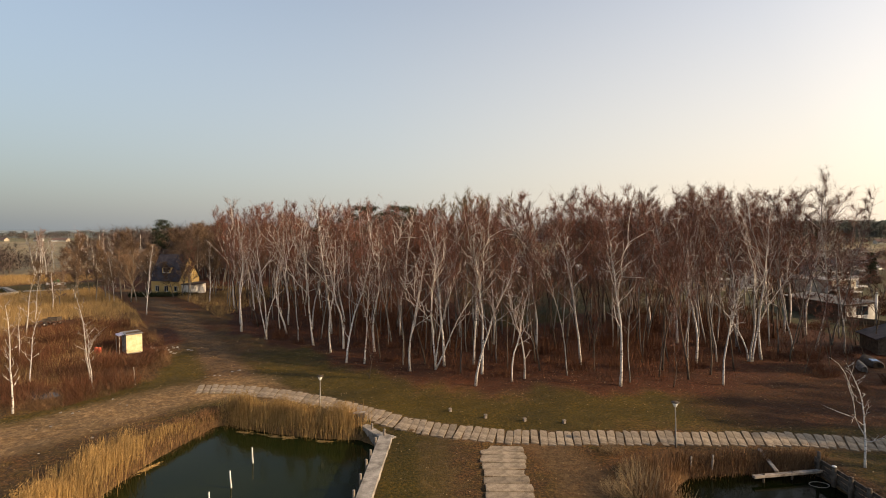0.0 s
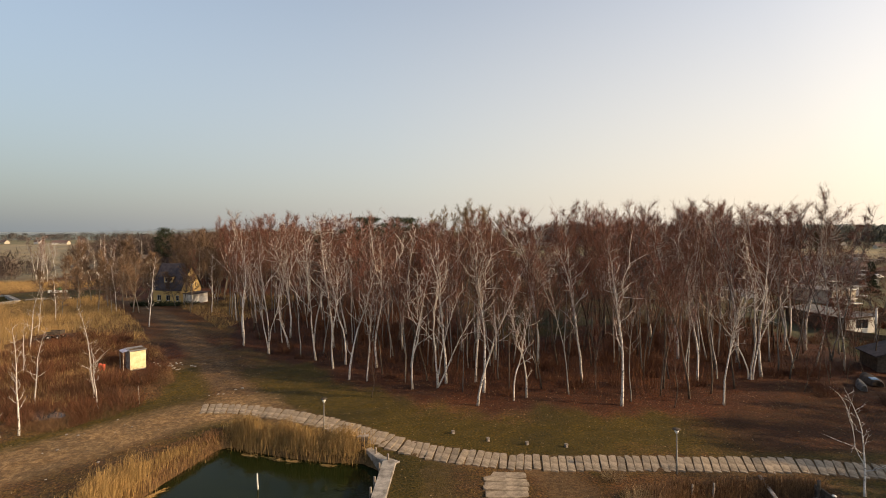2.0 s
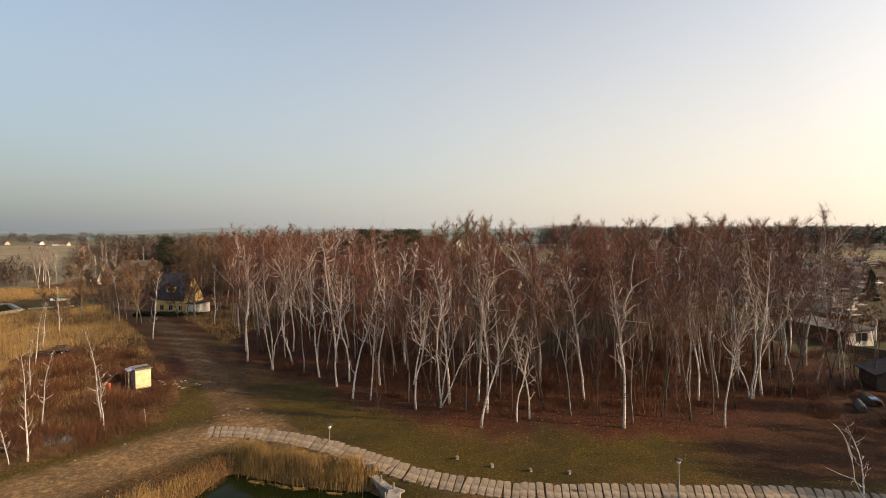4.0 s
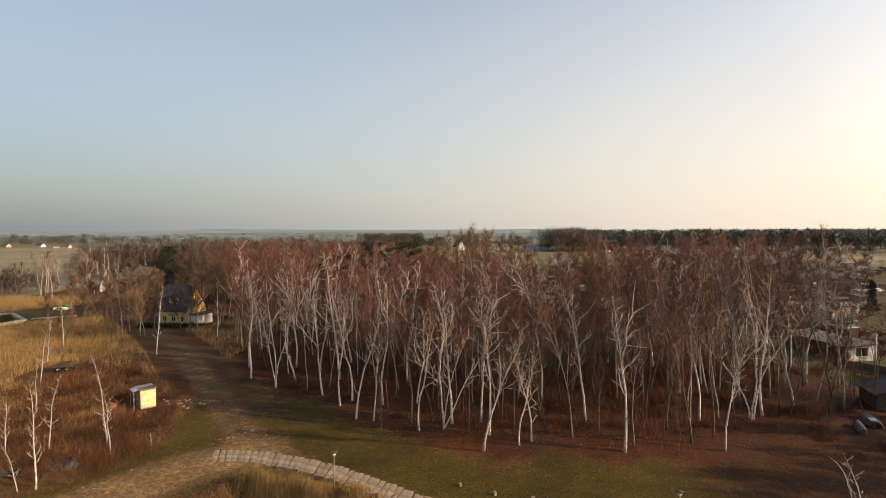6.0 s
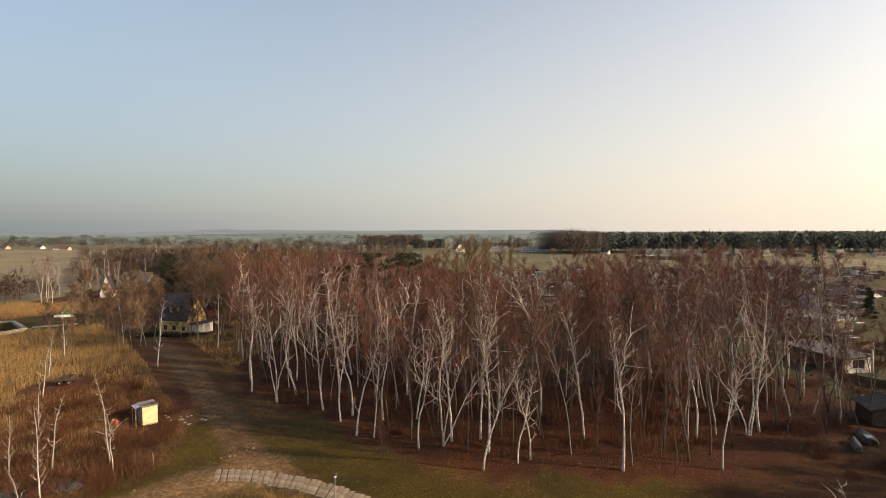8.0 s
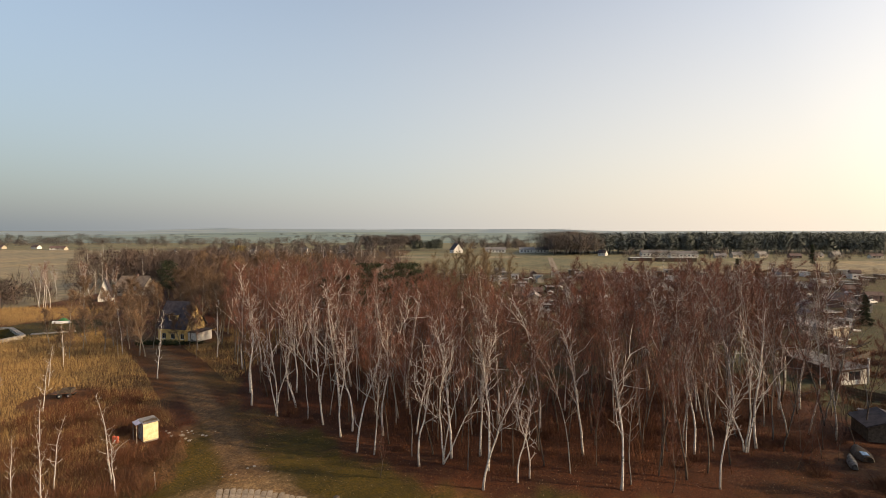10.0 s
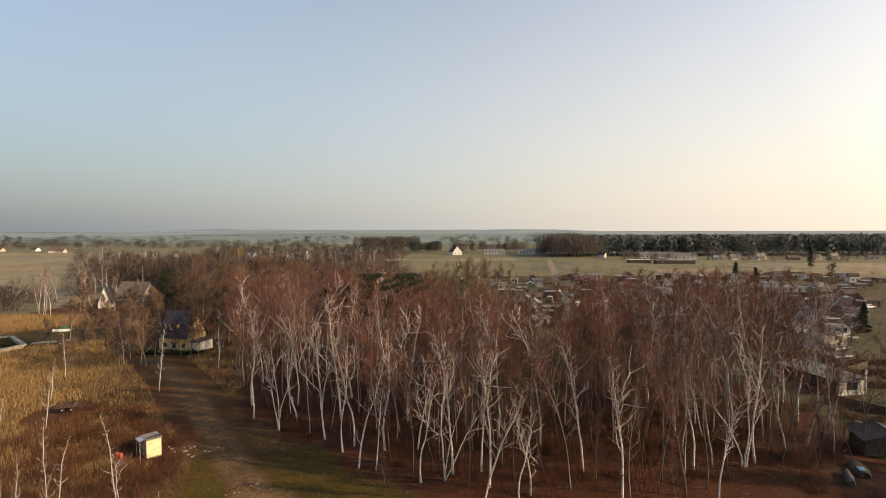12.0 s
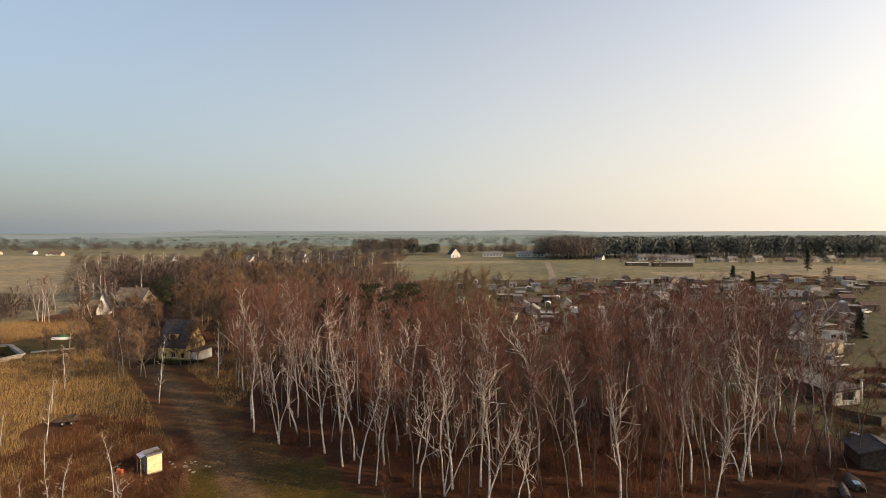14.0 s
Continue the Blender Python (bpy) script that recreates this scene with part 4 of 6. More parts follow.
BUSHES = [shrub_mesh("shrub", 700 + k, 2.0, 2.6, 420, SHRUB, 0.024) for k in range(3)]
made = 0
for _ in range(6000):
    if made >= 290:
        break
    if rng.uniform() < 0.4:
        x, y = rng.uniform(-30, 58), rng.uniform(50, 95)
        if signed(WOOD, x, y) > -0.5:
            continue
        h = rng.uniform(0.35, 0.9)
    elif rng.uniform() < 0.75:
        x, y = rng.uniform(-56, -29), rng.uniform(42, 74)
        if away(TRACK, x, y) < 5.5 or away(TRACK_BANK, x, y) < 4.5 or (x + 36) ** 2 + (y - 59) ** 2 < 12 or (x + 56) ** 2 + (y - 73) ** 2 < 12:
            continue
        h = rng.uniform(0.5, 1.15)
    else:
        x, y = rng.uniform(38, 66), rng.uniform(47, 79)
        if abs(x - 47) < 4 and abs(y - 55) < 3.5 or abs(x - 54.5) < 5 and abs(y - 61) < 5 or (x < 50 and y > 62):
            continue
        h = rng.uniform(0.5, 1.0)
    made += 1
    ob = tagged(new("shrub", BUSHES[made % 3]), "low bare reddish-brown shrub", "shrub", "shrubs in the scrub and wood")
    ob.matrix_basis = pose(x, y, float(land(x, y)) - 0.05, 0, 0, rng.uniform(0, 360)) @ Matrix.Scale(h, 4)

# Pale twiggy bushes on the near bank of the basin.
PALE = shrub_mesh("waterside_bush", 720, 2.2, 3.4, 520, DRY_TWIG, 0.02)
for x, y, s in [(12.4, 28.4, 0.9), (14.2, 28.2, 0.8), (13.0, 30.2, 0.7), (10.9, 28.6, 0.5), (12.4, 33.9, 0.45), (15.6, 29.6, 0.55)]:
    ob = tagged(new("waterside_bush", PALE), "pale bare bush beside the boat basin", "shrub", "bushes by the basin")
    ob.matrix_basis = pose(x, y, float(land(x, y)) - 0.03, 0, 0, rng.uniform(0, 360)) @ Matrix.Scale(s, 4)


def reed_bed(name, label, line, width, count, height, material, seed, plume=True, w=0.022):
    """Upright dry stems scattered along a line, with drooping tips."""
    r = np.random.default_rng(seed)
    seg = [math.dist(a, b) for a, b in zip(line, line[1:])]
    pick = r.choice(len(seg), count, p=np.array(seg) / sum(seg))
    t = r.uniform(0, 1, count)
    A, B = np.array(line[:-1])[pick], np.array(line[1:])[pick]
    p = A + (B - A) * t[:, None] + r.normal(0, width / 2.4, (count, 2))
    z = np.maximum(land(p[:, 0], p[:, 1]), -0.95)
    patch = 0.8 + 0.25 * np.sin(p[:, 0] * 1.9 + seed) * np.sin(p[:, 1] * 1.5)
    h = height * patch * r.uniform(0.55, 1.15, count)
    base = np.c_[p, z]
    tip = base + np.c_[r.normal(0.06, 0.11, count) * h, r.normal(0, 0.11, count) * h, h]
    v, f = slivers(base, tip, w * r.uniform(0.7, 1.4, count), r, 0.03)
    v, f = v.tolist(), f
    if plume:
        k = count // 4
        q = tip[:k]
        v2, f2 = slivers(q - np.array([0, 0, 0.12]), q + np.c_[r.normal(0.08, 0.06, k), r.normal(0, 0.06, k), r.normal(0.02, 0.08, k)], 0.045, r)
        f = f + [[i + len(v) for i in face] for face in f2]
        v = v + v2.tolist()
    return tagged(new(name, mesh(name, v, f, material)), label, "reeds", kind="stuff")


reed_bed("reeds", "dense golden dry reeds along the pond's far bank", [(-16.6, 41.6), (-14, 40.6), (-12, 40.0), (-8.5, 39.0), (-5.6, 38.7)], 1.2, 11500, 1.62, REED, 21, w=0.017)
reed_bed("reeds", "golden dry reeds along the pond's west bank", [(-20.4, 20), (-20.5, 29.5), (-20.5, 34.0)], 1.6, 11000, 1.75, REED, 22, w=0.017)
reed_bed("reeds", "low broken reeds in the pond's corner", [(-20.3, 34.0), (-19.4, 36.6), (-18.5, 38.6)], 1.2, 2200, 0.6, REED, 23, False, 0.02)
reed_bed("reeds", "brown trampled reeds on the pond's corner bank", [(-20.0, 35.5), (-18.7, 39.5), (-17.6, 41.8)], 1.3, 2600, 0.42, REED_BROWN, 26, False, 0.025)
reed_bed("reeds", "brown broken reeds along the pond's west shore", [(-19.6, 27), (-19.5, 31), (-19.0, 34.5), (-18.2, 37.0), (-17.2, 40.6)], 0.7, 4200, 0.34, REED_BROWN, 28, False, 0.03)
reed_bed("reeds", "brown reeds along the boat basin", [(12.6, 31.0), (14.5, 31.5), (16.5, 32.2), (20, 32.7), (25.2, 32.7)], 0.75, 8000, 0.8, REED_BROWN, 24, w=0.02)
reed_bed("reeds", "brown reeds on the basin's west bank", [(12.6, 24), (13.6, 29), (14.6, 31.5)], 1.5, 2200, 1.3, REED_BROWN, 25)


def marsh_grass():
    r = np.random.default_rng(31)
    count = 170000
    x, y = r.uniform(-112, -34, count), r.uniform(46, 128, count)
    west = r.uniform(0, 1, count) < 0.12
    x, y = np.where(west, r.uniform(-145, -104, count), x), np.where(west, r.uniform(134, 164, count), y)
    ok = (away(TRACK, x, y) > 5) & (signed(HARBOUR, x, y) > 1.0) & (away(TRACK_BANK, x, y) > 5) & (np.hypot(x + 36, y - 60) > 3.5) & (np.hypot(x + 55.5, y - 71.5) > 4.8)
    ok &= ~inside([(-118, 129), (-99, 117), (-86, 126), (-93, 144), (-108, 146), (-114, 137)], x, y) & (np.hypot(x + 60, y - 115) > 11)
    x, y = x[ok], y[ok]
    k = len(x)
    h = r.uniform(0.5, 1.6, k) * (0.55 + 0.45 * step(-38, -60, x))
    base = np.c_[x, y, land(x, y) - 0.05]
    tip = base + np.c_[r.normal(0.06, 0.2, k) * h, r.normal(0, 0.2, k) * h, h]
    v, f = slivers(base, tip, r.uniform(0.018, 0.04, k), r)
    return tagged(new("marsh_grass", mesh("marsh_grass", v.tolist(), f, MARSH)), "tall golden dry grass of the marsh", "grass", kind="stuff")


marsh_grass()


def straw_litter():
    """Bits of broken reed and straw lying on the bank and the lawn."""
    r = np.random.default_rng(37)
    count = 1500
    x, y = r.uniform(-36, 0, count), r.uniform(27, 62, count)
    ok = (signed(POND, x, y) > 0.6) & (signed(WOOD, x, y) > 1) & (away(PATH_LINE, x, y) > 1.5) & (r.uniform(0, 1, count) < np.where(x < -19, 0.9, 0.25))
    x, y = x[ok], y[ok]
    k = len(x)
    a, h = r.normal(0.5, 0.5, k), r.uniform(0.08, 0.3, k)
    base = np.c_[x, y, land(x, y) + 0.05]
    v, f = slivers(base, base + np.c_[h * np.cos(a), h * np.sin(a), r.uniform(0, 0.1, k)], r.uniform(0.015, 0.035, k), r)
    return tagged(new("straw_litter", mesh("straw_litter", v.tolist(), f, LEAF)), "broken straw lying on the bank", "straw", kind="stuff")


straw_litter()


def undergrowth():
    """Thin saplings and brush between the trunks."""
    r = np.random.default_rng(35)
    count = 255000
    x, y = r.uniform(-46, 62, count), r.uniform(47, 128, count)
    clump = np.sin(x * 0.7 + 2 * np.sin(y * 0.4)) * np.sin(y * 0.6 + x * 0.2)
    depth = -signed(WOOD, x, y)
    ok = (depth > 0.6) & (clump + r.uniform(-0.8, 0.8, count) > 0.0) & (r.uniform(0, 1, count) < (0.42 + 0.58 * step(5, 16, depth)) * (0.45 + 0.55 * step(-24, -8, x)))
    x, y = x[ok], y[ok]
    k = len(x)
    h = r.uniform(0.4, 5.0, k) * r.uniform(0.4, 1, k) * step(-0.3, -6, signed(WOOD, x, y)).clip(0.25, 1)
    base = np.c_[x, y, land(x, y) - 0.05]
    tip = base + np.c_[r.normal(0, 0.25, k) * h, r.normal(0, 0.25, k) * h, h]
    v, f = slivers(base, tip, r.uniform(0.015, 0.04, k), r)
    return tagged(new("undergrowth", mesh("undergrowth", v.tolist(), f, SHRUB)), "thin reddish brush between the trunks", "undergrowth", kind="stuff")


undergrowth()


def fallen_leaves():
    r = np.random.default_rng(33)
    count = 15000
    x, y = r.uniform(-26, 44, count), r.uniform(27, 70, count)
    ok = (signed(POND, x, y) > 1) & (signed(BASIN, x, y) > 1) & (r.uniform(0, 1, count) < 0.25 + 0.75 * np.exp(-np.abs(signed(WOOD, x, y)) / 5))
    x, y = x[ok], y[ok]
    k = len(x)
    base = np.c_[x, y, land(x, y) + 0.05]
    a = r.uniform(0, 6.28, k)
    v, f = slivers(base, base + np.c_[0.09 * np.cos(a), 0.09 * np.sin(a), r.uniform(0, 0.05, k)], 0.075 * r.uniform(0.5, 1.3, k), r)
    return tagged(new("fallen_leaves", mesh("fallen_leaves", v.tolist(), f, LEAF)), "scattered pale fallen leaves on grass and litter", "leaves", kind="stuff")


fallen_leaves()


def far_wood(name, label, trees, material, seed, strands=110, w=0.2, spread=0.32, long=0.17):
    """Many distant trees as one thing: trunks and crowns of many short twigs."""
    r = np.random.default_rng(seed)
    vs, fs, ns, k = [], [], [], 0
    for x, y, h in trees:
        z0 = float(swell(x, y))
        n = strands
        u = r.uniform(0.3, 1.0, n)
        a = r.uniform(0, 6.28, n)
        q = h * spread * np.sqrt(r.uniform(0, 1, n)) * np.sin(np.clip(u * 2.6, 0, 3.0)) ** 0.7
        base = np.c_[x + q * np.cos(a), y + q * np.sin(a), z0 + h * (u - 0.12)]
        way = np.c_[0.5 * np.cos(a), 0.5 * np.sin(a), 0 * u + 0.8] + r.normal(0, 0.45, (n, 3))
        tip = base + way * (h * r.uniform(0.35, 1.0, n) * long)[:, None]
        base = np.r_[base, [[x, y, z0 - 0.2]]]
        tip = np.r_[tip, [[x, y, z0 + 0.6 * h]]]
        v, f = slivers(base, tip, np.r_[w * r.uniform(0.6, 1.4, n), h * 0.022], r)
        out = (v - np.array([x, y, z0 + 0.35 * h])) / np.array([1, 1, 1.6]) + h * np.array([0, -0.2, 0.2]) + r.normal(0, 0.05 * h, v.shape)
        ns.append(out / (np.linalg.norm(out, axis=1, keepdims=True) + 1e-6))
        vs.append(v)
        fs.append(np.array(f) + k)
        k += len(v)
    me = mesh(name, np.concatenate(vs).tolist(), np.concatenate(fs).tolist(), material, True)
    me.normals_split_custom_set_from_vertices(np.concatenate(ns).tolist())
    return tagged(new(name, me), label, "woods", kind="stuff")


def scatter(seed, count, x0, x1, y0, y1, h0, h1, keep=None):
    r = np.random.default_rng(seed)
    out = []
    while len(out) < count:
        x, y = r.uniform(x0, x1), r.uniform(y0, y1)
        if keep is None or keep(x, y):
            out.append((x, y, r.uniform(h0, h1)))
    return out


far_wood("bare_woods", "brown bare woods beyond the yellow house", scatter(41, 170, -165, -15, 150, 215, 12, 17.5, lambda x, y: x > -100 - (y - 150) * 0.35 and not (x > -45 and y > 270) and not (-0.7 < x / y < -0.53 and y < 208)), FAR_TWIG, 41, 560, 0.085)
far_wood("bare_woods", "lower brown bare woods behind the first trees", scatter(57, 170, -165, -15, 215, 330, 7, 10.5, lambda x, y: not (x > -45 and y > 270)), FAR_TWIG, 57, 440, 0.085)
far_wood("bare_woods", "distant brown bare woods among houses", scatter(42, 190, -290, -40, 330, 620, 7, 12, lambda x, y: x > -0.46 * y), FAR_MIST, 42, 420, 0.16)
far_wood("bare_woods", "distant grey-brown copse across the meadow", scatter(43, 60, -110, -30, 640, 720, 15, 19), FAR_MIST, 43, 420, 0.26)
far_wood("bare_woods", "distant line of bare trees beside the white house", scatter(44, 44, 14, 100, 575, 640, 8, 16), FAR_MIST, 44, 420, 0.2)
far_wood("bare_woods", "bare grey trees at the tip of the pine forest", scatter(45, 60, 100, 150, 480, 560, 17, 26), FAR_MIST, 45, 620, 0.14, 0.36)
far_wood("pine_forest", "pine forest closing the horizon, distance haze mixed into its green", scatter(46, 1500, 118, 900, 500, 570, 19, 24.5), HAZED_NEEDLE, 46, 160, 1.0, 0.24, long=0.075)
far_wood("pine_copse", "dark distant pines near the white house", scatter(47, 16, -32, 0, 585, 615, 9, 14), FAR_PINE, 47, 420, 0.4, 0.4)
far_wood("bare_woods", "distant trees round farms on the plain, haze in their colour", scatter(48, 420, -1000, -160, 700, 890, 6, 13), FAR_MIST, 48, 130, 0.36, 0.6)
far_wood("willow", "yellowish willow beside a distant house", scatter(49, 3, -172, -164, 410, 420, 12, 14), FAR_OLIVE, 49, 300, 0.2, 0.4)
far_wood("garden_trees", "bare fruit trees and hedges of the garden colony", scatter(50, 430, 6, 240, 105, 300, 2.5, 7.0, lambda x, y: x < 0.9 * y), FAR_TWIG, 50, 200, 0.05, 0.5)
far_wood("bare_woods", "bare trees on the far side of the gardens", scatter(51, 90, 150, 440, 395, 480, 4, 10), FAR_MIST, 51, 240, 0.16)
far_wood("bare_woods", "brown thicket beside the distant mooring", scatter(52, 30, -165, -133, 158, 196, 5, 11), FAR_TWIG, 52, 260, 0.12, 0.4)
far_wood("bare_woods", "brown thicket round the steep-gabled house", scatter(53, 120, -170, -72, 208, 255, 13.5, 18, lambda x, y: x > -150 + 0.1 * (y - 196) and not (-0.7 < x / y < -0.53 and y < 210)), FAR_TWIG, 53, 420, 0.09, 0.36)


far_wood("bare_woods", "reddish-brown bare woods stretching to the plain", scatter(54, 230, -360, -50, 215, 480, 7, 11, lambda x, y: -0.73 * y < x < -0.22 * y), FAR_TWIG, 54, 380, 0.11, 0.36)


far_wood("thicket", "brown thicket between the birch wood and the gardens", scatter(56, 75, 3, 34, 79, 106, 5, 8.5), TWIG_BROWN, 56, 220, 0.035, 0.4)


def far_birches(trees, seed):
    """White stems with a few limbs, standing out of the distant woods."""
    r = np.random.default_rng(seed)
    base, tip, w = [], [], []
    for x, y, h in trees:
        z = float(swell(x, y))
        a = np.array([x, y, z - 0.2])
        top = np.array([x + r.normal(0, 0.5), y, z + h])
        base.append(a), tip.append(top), w.append(0.3)
        for _ in range(7):
            u = r.uniform(0.35, 0.85)
            q = a + (top - a) * u
            base.append(q), tip.append(q + np.array([r.normal(0, 1.0), r.normal(0, 1.0), r.uniform(1.5, 3.2)])), w.append(0.13)
    v, f = slivers(np.array(base), np.array(tip), np.array(w), r)
    return tagged(new("distant_birches", mesh("distant_birches", v.tolist(), f, BIRCH)), "white birch stems in the distant brown woods", "woods", kind="stuff")


far_birches(scatter(55, 90, -270, -20, 190, 420, 10, 16, lambda x, y: -0.7 * y < x), 55)


def scrub():
    """Waist-high to head-high bare brush of the marsh edge."""
    r = np.random.default_rng(57)
    count = 52000
    x, y = r.uniform(-54, -28.5, count), r.uniform(41, 68, count)
    ok = (away(TRACK, x, y) > 4.5) & (away(TRACK_BANK, x, y) > 4.2) & (np.hypot(x + 34.5, y - 59) > 2.6) & (np.hypot((x + 36.5) / 3.2, (y - 43.8) / 1.6) > 1) & (np.hypot(x + 55.5, y - 71.5) > 4.8)
    ok &= np.sin(x * 0.55 + np.sin(y * 0.5)) * np.sin(y * 0.42 + x * 0.13) + r.uniform(-0.9, 0.9, count) + 0.6 * step(-54, -38, x) > 0.3
    x, y = x[ok], y[ok]
    k = len(x)
    h = r.uniform(0.5, 2.3, k) * (0.7 + 0.3 * np.sin(x * 0.8) * np.sin(y * 0.7))
    base = np.c_[x, y, land(x, y) - 0.05]
    tip = base + np.c_[r.normal(0, 0.4, k) * h, r.normal(0, 0.4, k) * h, h * r.uniform(0.4, 1, k)]
    v, f = slivers(base, tip, r.uniform(0.012, 0.03, k), r)
    return tagged(new("scrub", mesh("scrub", v.tolist(), f, SCRUB)), "reddish-brown bare brush of the marsh edge", "brush", kind="stuff")


scrub()


def garden_hedges():
    """Dark clipped hedges between the garden plots."""
    r = np.random.default_rng(59)
    vs, fs, k = [], [], 0
    for row in range(20):
        y0 = 112 + row * 9.0 + r.normal(0, 1)
        x = 10 + r.uniform(0, 6)
        while x < min(0.88 * y0, 230):
            long = r.uniform(5, 14)
            if r.uniform() < 0.6:
                n = int(long * 26)
                px, py = x + r.uniform(0, long, n), y0 + r.normal(0, 0.35, n) + 0.12 * x
                base = np.c_[px, py, r.uniform(0, 0.7, n)]
                tip = base + np.c_[r.normal(0, 0.3, n), r.normal(0, 0.3, n), r.uniform(0.35, 0.9, n)]
                v, f = slivers(base, tip, r.uniform(0.12, 0.3, n), r)
                vs.append(v)
                fs.append(np.array(f) + k)
                k += len(v)
            x += long + r.uniform(1, 6)
    for y0, x0, x1 in ((86, 74.5, 84), (94, 76, 90), (101, 79, 95), (107, 66, 84), (78, 72, 82)):
        n = int((x1 - x0) * 60)
        px, py = r.uniform(x0, x1, n), y0 + r.normal(0, 0.35, n)
        base = np.c_[px, py, r.uniform(0, 0.9, n)]
        tip = base + np.c_[r.normal(0, 0.3, n), r.normal(0, 0.3, n), r.uniform(0.35, 0.9, n)]
        v, f = slivers(base, tip, r.uniform(0.08, 0.2, n), r)
        vs.append(v)
        fs.append(np.array(f) + k)
        k += len(v)
    return tagged(new("garden_hedges", mesh("garden_hedges", np.concatenate(vs).tolist(), np.concatenate(fs).tolist(), SHRUB)), "dark hedges between the garden plots", "hedge", kind="stuff")


garden_hedges()

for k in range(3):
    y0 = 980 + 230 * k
    far_wood("tree_lines", "far tree lines, paled by haze put into their colour", scatter(60 + k, 120, -1.0 * y0, 0.95 * y0, y0, y0 + 60, 7, 13, lambda x, y: math.sin(x * 0.006 + k * 2) + math.sin(x * 0.017) > -0.2), FAR_VEIL, 60 + k, 170, 0.45, 0.6)


# ---- distance ----
def ridge(name, x0, x1, y0, z0, y1, base, amp, colour, seed, glow):
    """Far rising land, its haze put into colour and glow, from y0 up to a crest at y1."""
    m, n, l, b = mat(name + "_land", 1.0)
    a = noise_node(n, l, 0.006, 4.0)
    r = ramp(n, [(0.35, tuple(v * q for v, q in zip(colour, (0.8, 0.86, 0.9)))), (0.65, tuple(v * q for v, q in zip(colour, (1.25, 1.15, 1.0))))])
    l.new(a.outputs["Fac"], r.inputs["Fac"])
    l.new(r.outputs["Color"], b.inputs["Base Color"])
    # Faint emission of the blue-grey colour imitates light scattered by the air.
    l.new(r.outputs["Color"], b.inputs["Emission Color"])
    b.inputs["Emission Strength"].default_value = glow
    k = 300
    s = Shape()
    for i in range(k + 1):
        x = x0 + (x1 - x0) * i / k
        h = base + amp * (noise.noise((x * 0.0011, seed, 0)) + 0.35 * noise.noise((x * 0.006, seed, 4)) + 0.12 * noise.noise((x * 0.04, seed, 9)))
        h = z0 + (h - z0) * (0.45 + 0.55 * float(step(-0.62, -0.42, x / y1) * (1 - step(0.2, 0.34, x / y1))))
        h = max(h, z0 + 1)
        s.v += [(x, y0, z0), (x, (y0 + y1) / 2, z0 + (h - z0) * 0.45), (x, y1, h), (x, y1 + 200, z0)]
    for i in range(k):
        q = i * 4
        s.f += [(q + j, q + 4 + j, q + 5 + j, q + 1 + j) for j in range(3)]
    return tagged(new("backdrop", s.made(name, m, True)), "wooded hills on the horizon, haze painted in with a faint glow", "hills", kind="structure")


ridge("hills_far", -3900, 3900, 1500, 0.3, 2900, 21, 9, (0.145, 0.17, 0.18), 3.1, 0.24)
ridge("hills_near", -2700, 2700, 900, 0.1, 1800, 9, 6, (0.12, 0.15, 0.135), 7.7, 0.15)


# ---- the slab path ----
def slab_mesh(name, long, wide, seed):
    """A concrete slab with a worn, chipped outline, its top at z = 0."""
    r = np.random.default_rng(seed)
    k = []
    for (ax, ay), (bx, by) in (((-1, -1), (1, -1)), ((1, -1), (1, 1)), ((1, 1), (-1, 1)), ((-1, 1), (-1, -1))):
        for t in (0.06, 0.5, 0.94):
            x, y = ax + (bx - ax) * t, ay + (by - ay) * t
            chip = r.uniform(0.72, 0.9) if r.uniform() < 0.07 else 1.0
            k.append((x * wide / 2 * (1 + r.normal(0, 0.05)) * (chip if t == 0.5 else 1), y * long / 2 * (1 + r.normal(0, 0.015)) * (chip if t != 0.5 else 1)))
    s = Shape()
    n = len(k)
    s.v = [(x, y, -0.14) for x, y in k] + [(x, y, -0.025) for x, y in k] + [(x * 0.95, y * 0.985, r.normal(0, 0.004)) for x, y in k]
    s.f = [tuple(2 * n + i for i in range(n))]
    for row in (0, n):
        s.f += [(row + i, row + (i + 1) % n, row + n + (i + 1) % n, row + n + i) for i in range(n)]
    return s.made(name, CONCRETE)


def along(line, d):
    for (ax, ay), (bx, by) in zip(line, line[1:]):
        seg = math.dist((ax, ay), (bx, by))
        if d <= seg:
            t = d / seg
            return ax + (bx - ax) * t, ay + (by - ay) * t, math.degrees(math.atan2(by - ay, bx - ax))
        d -= seg
    return None


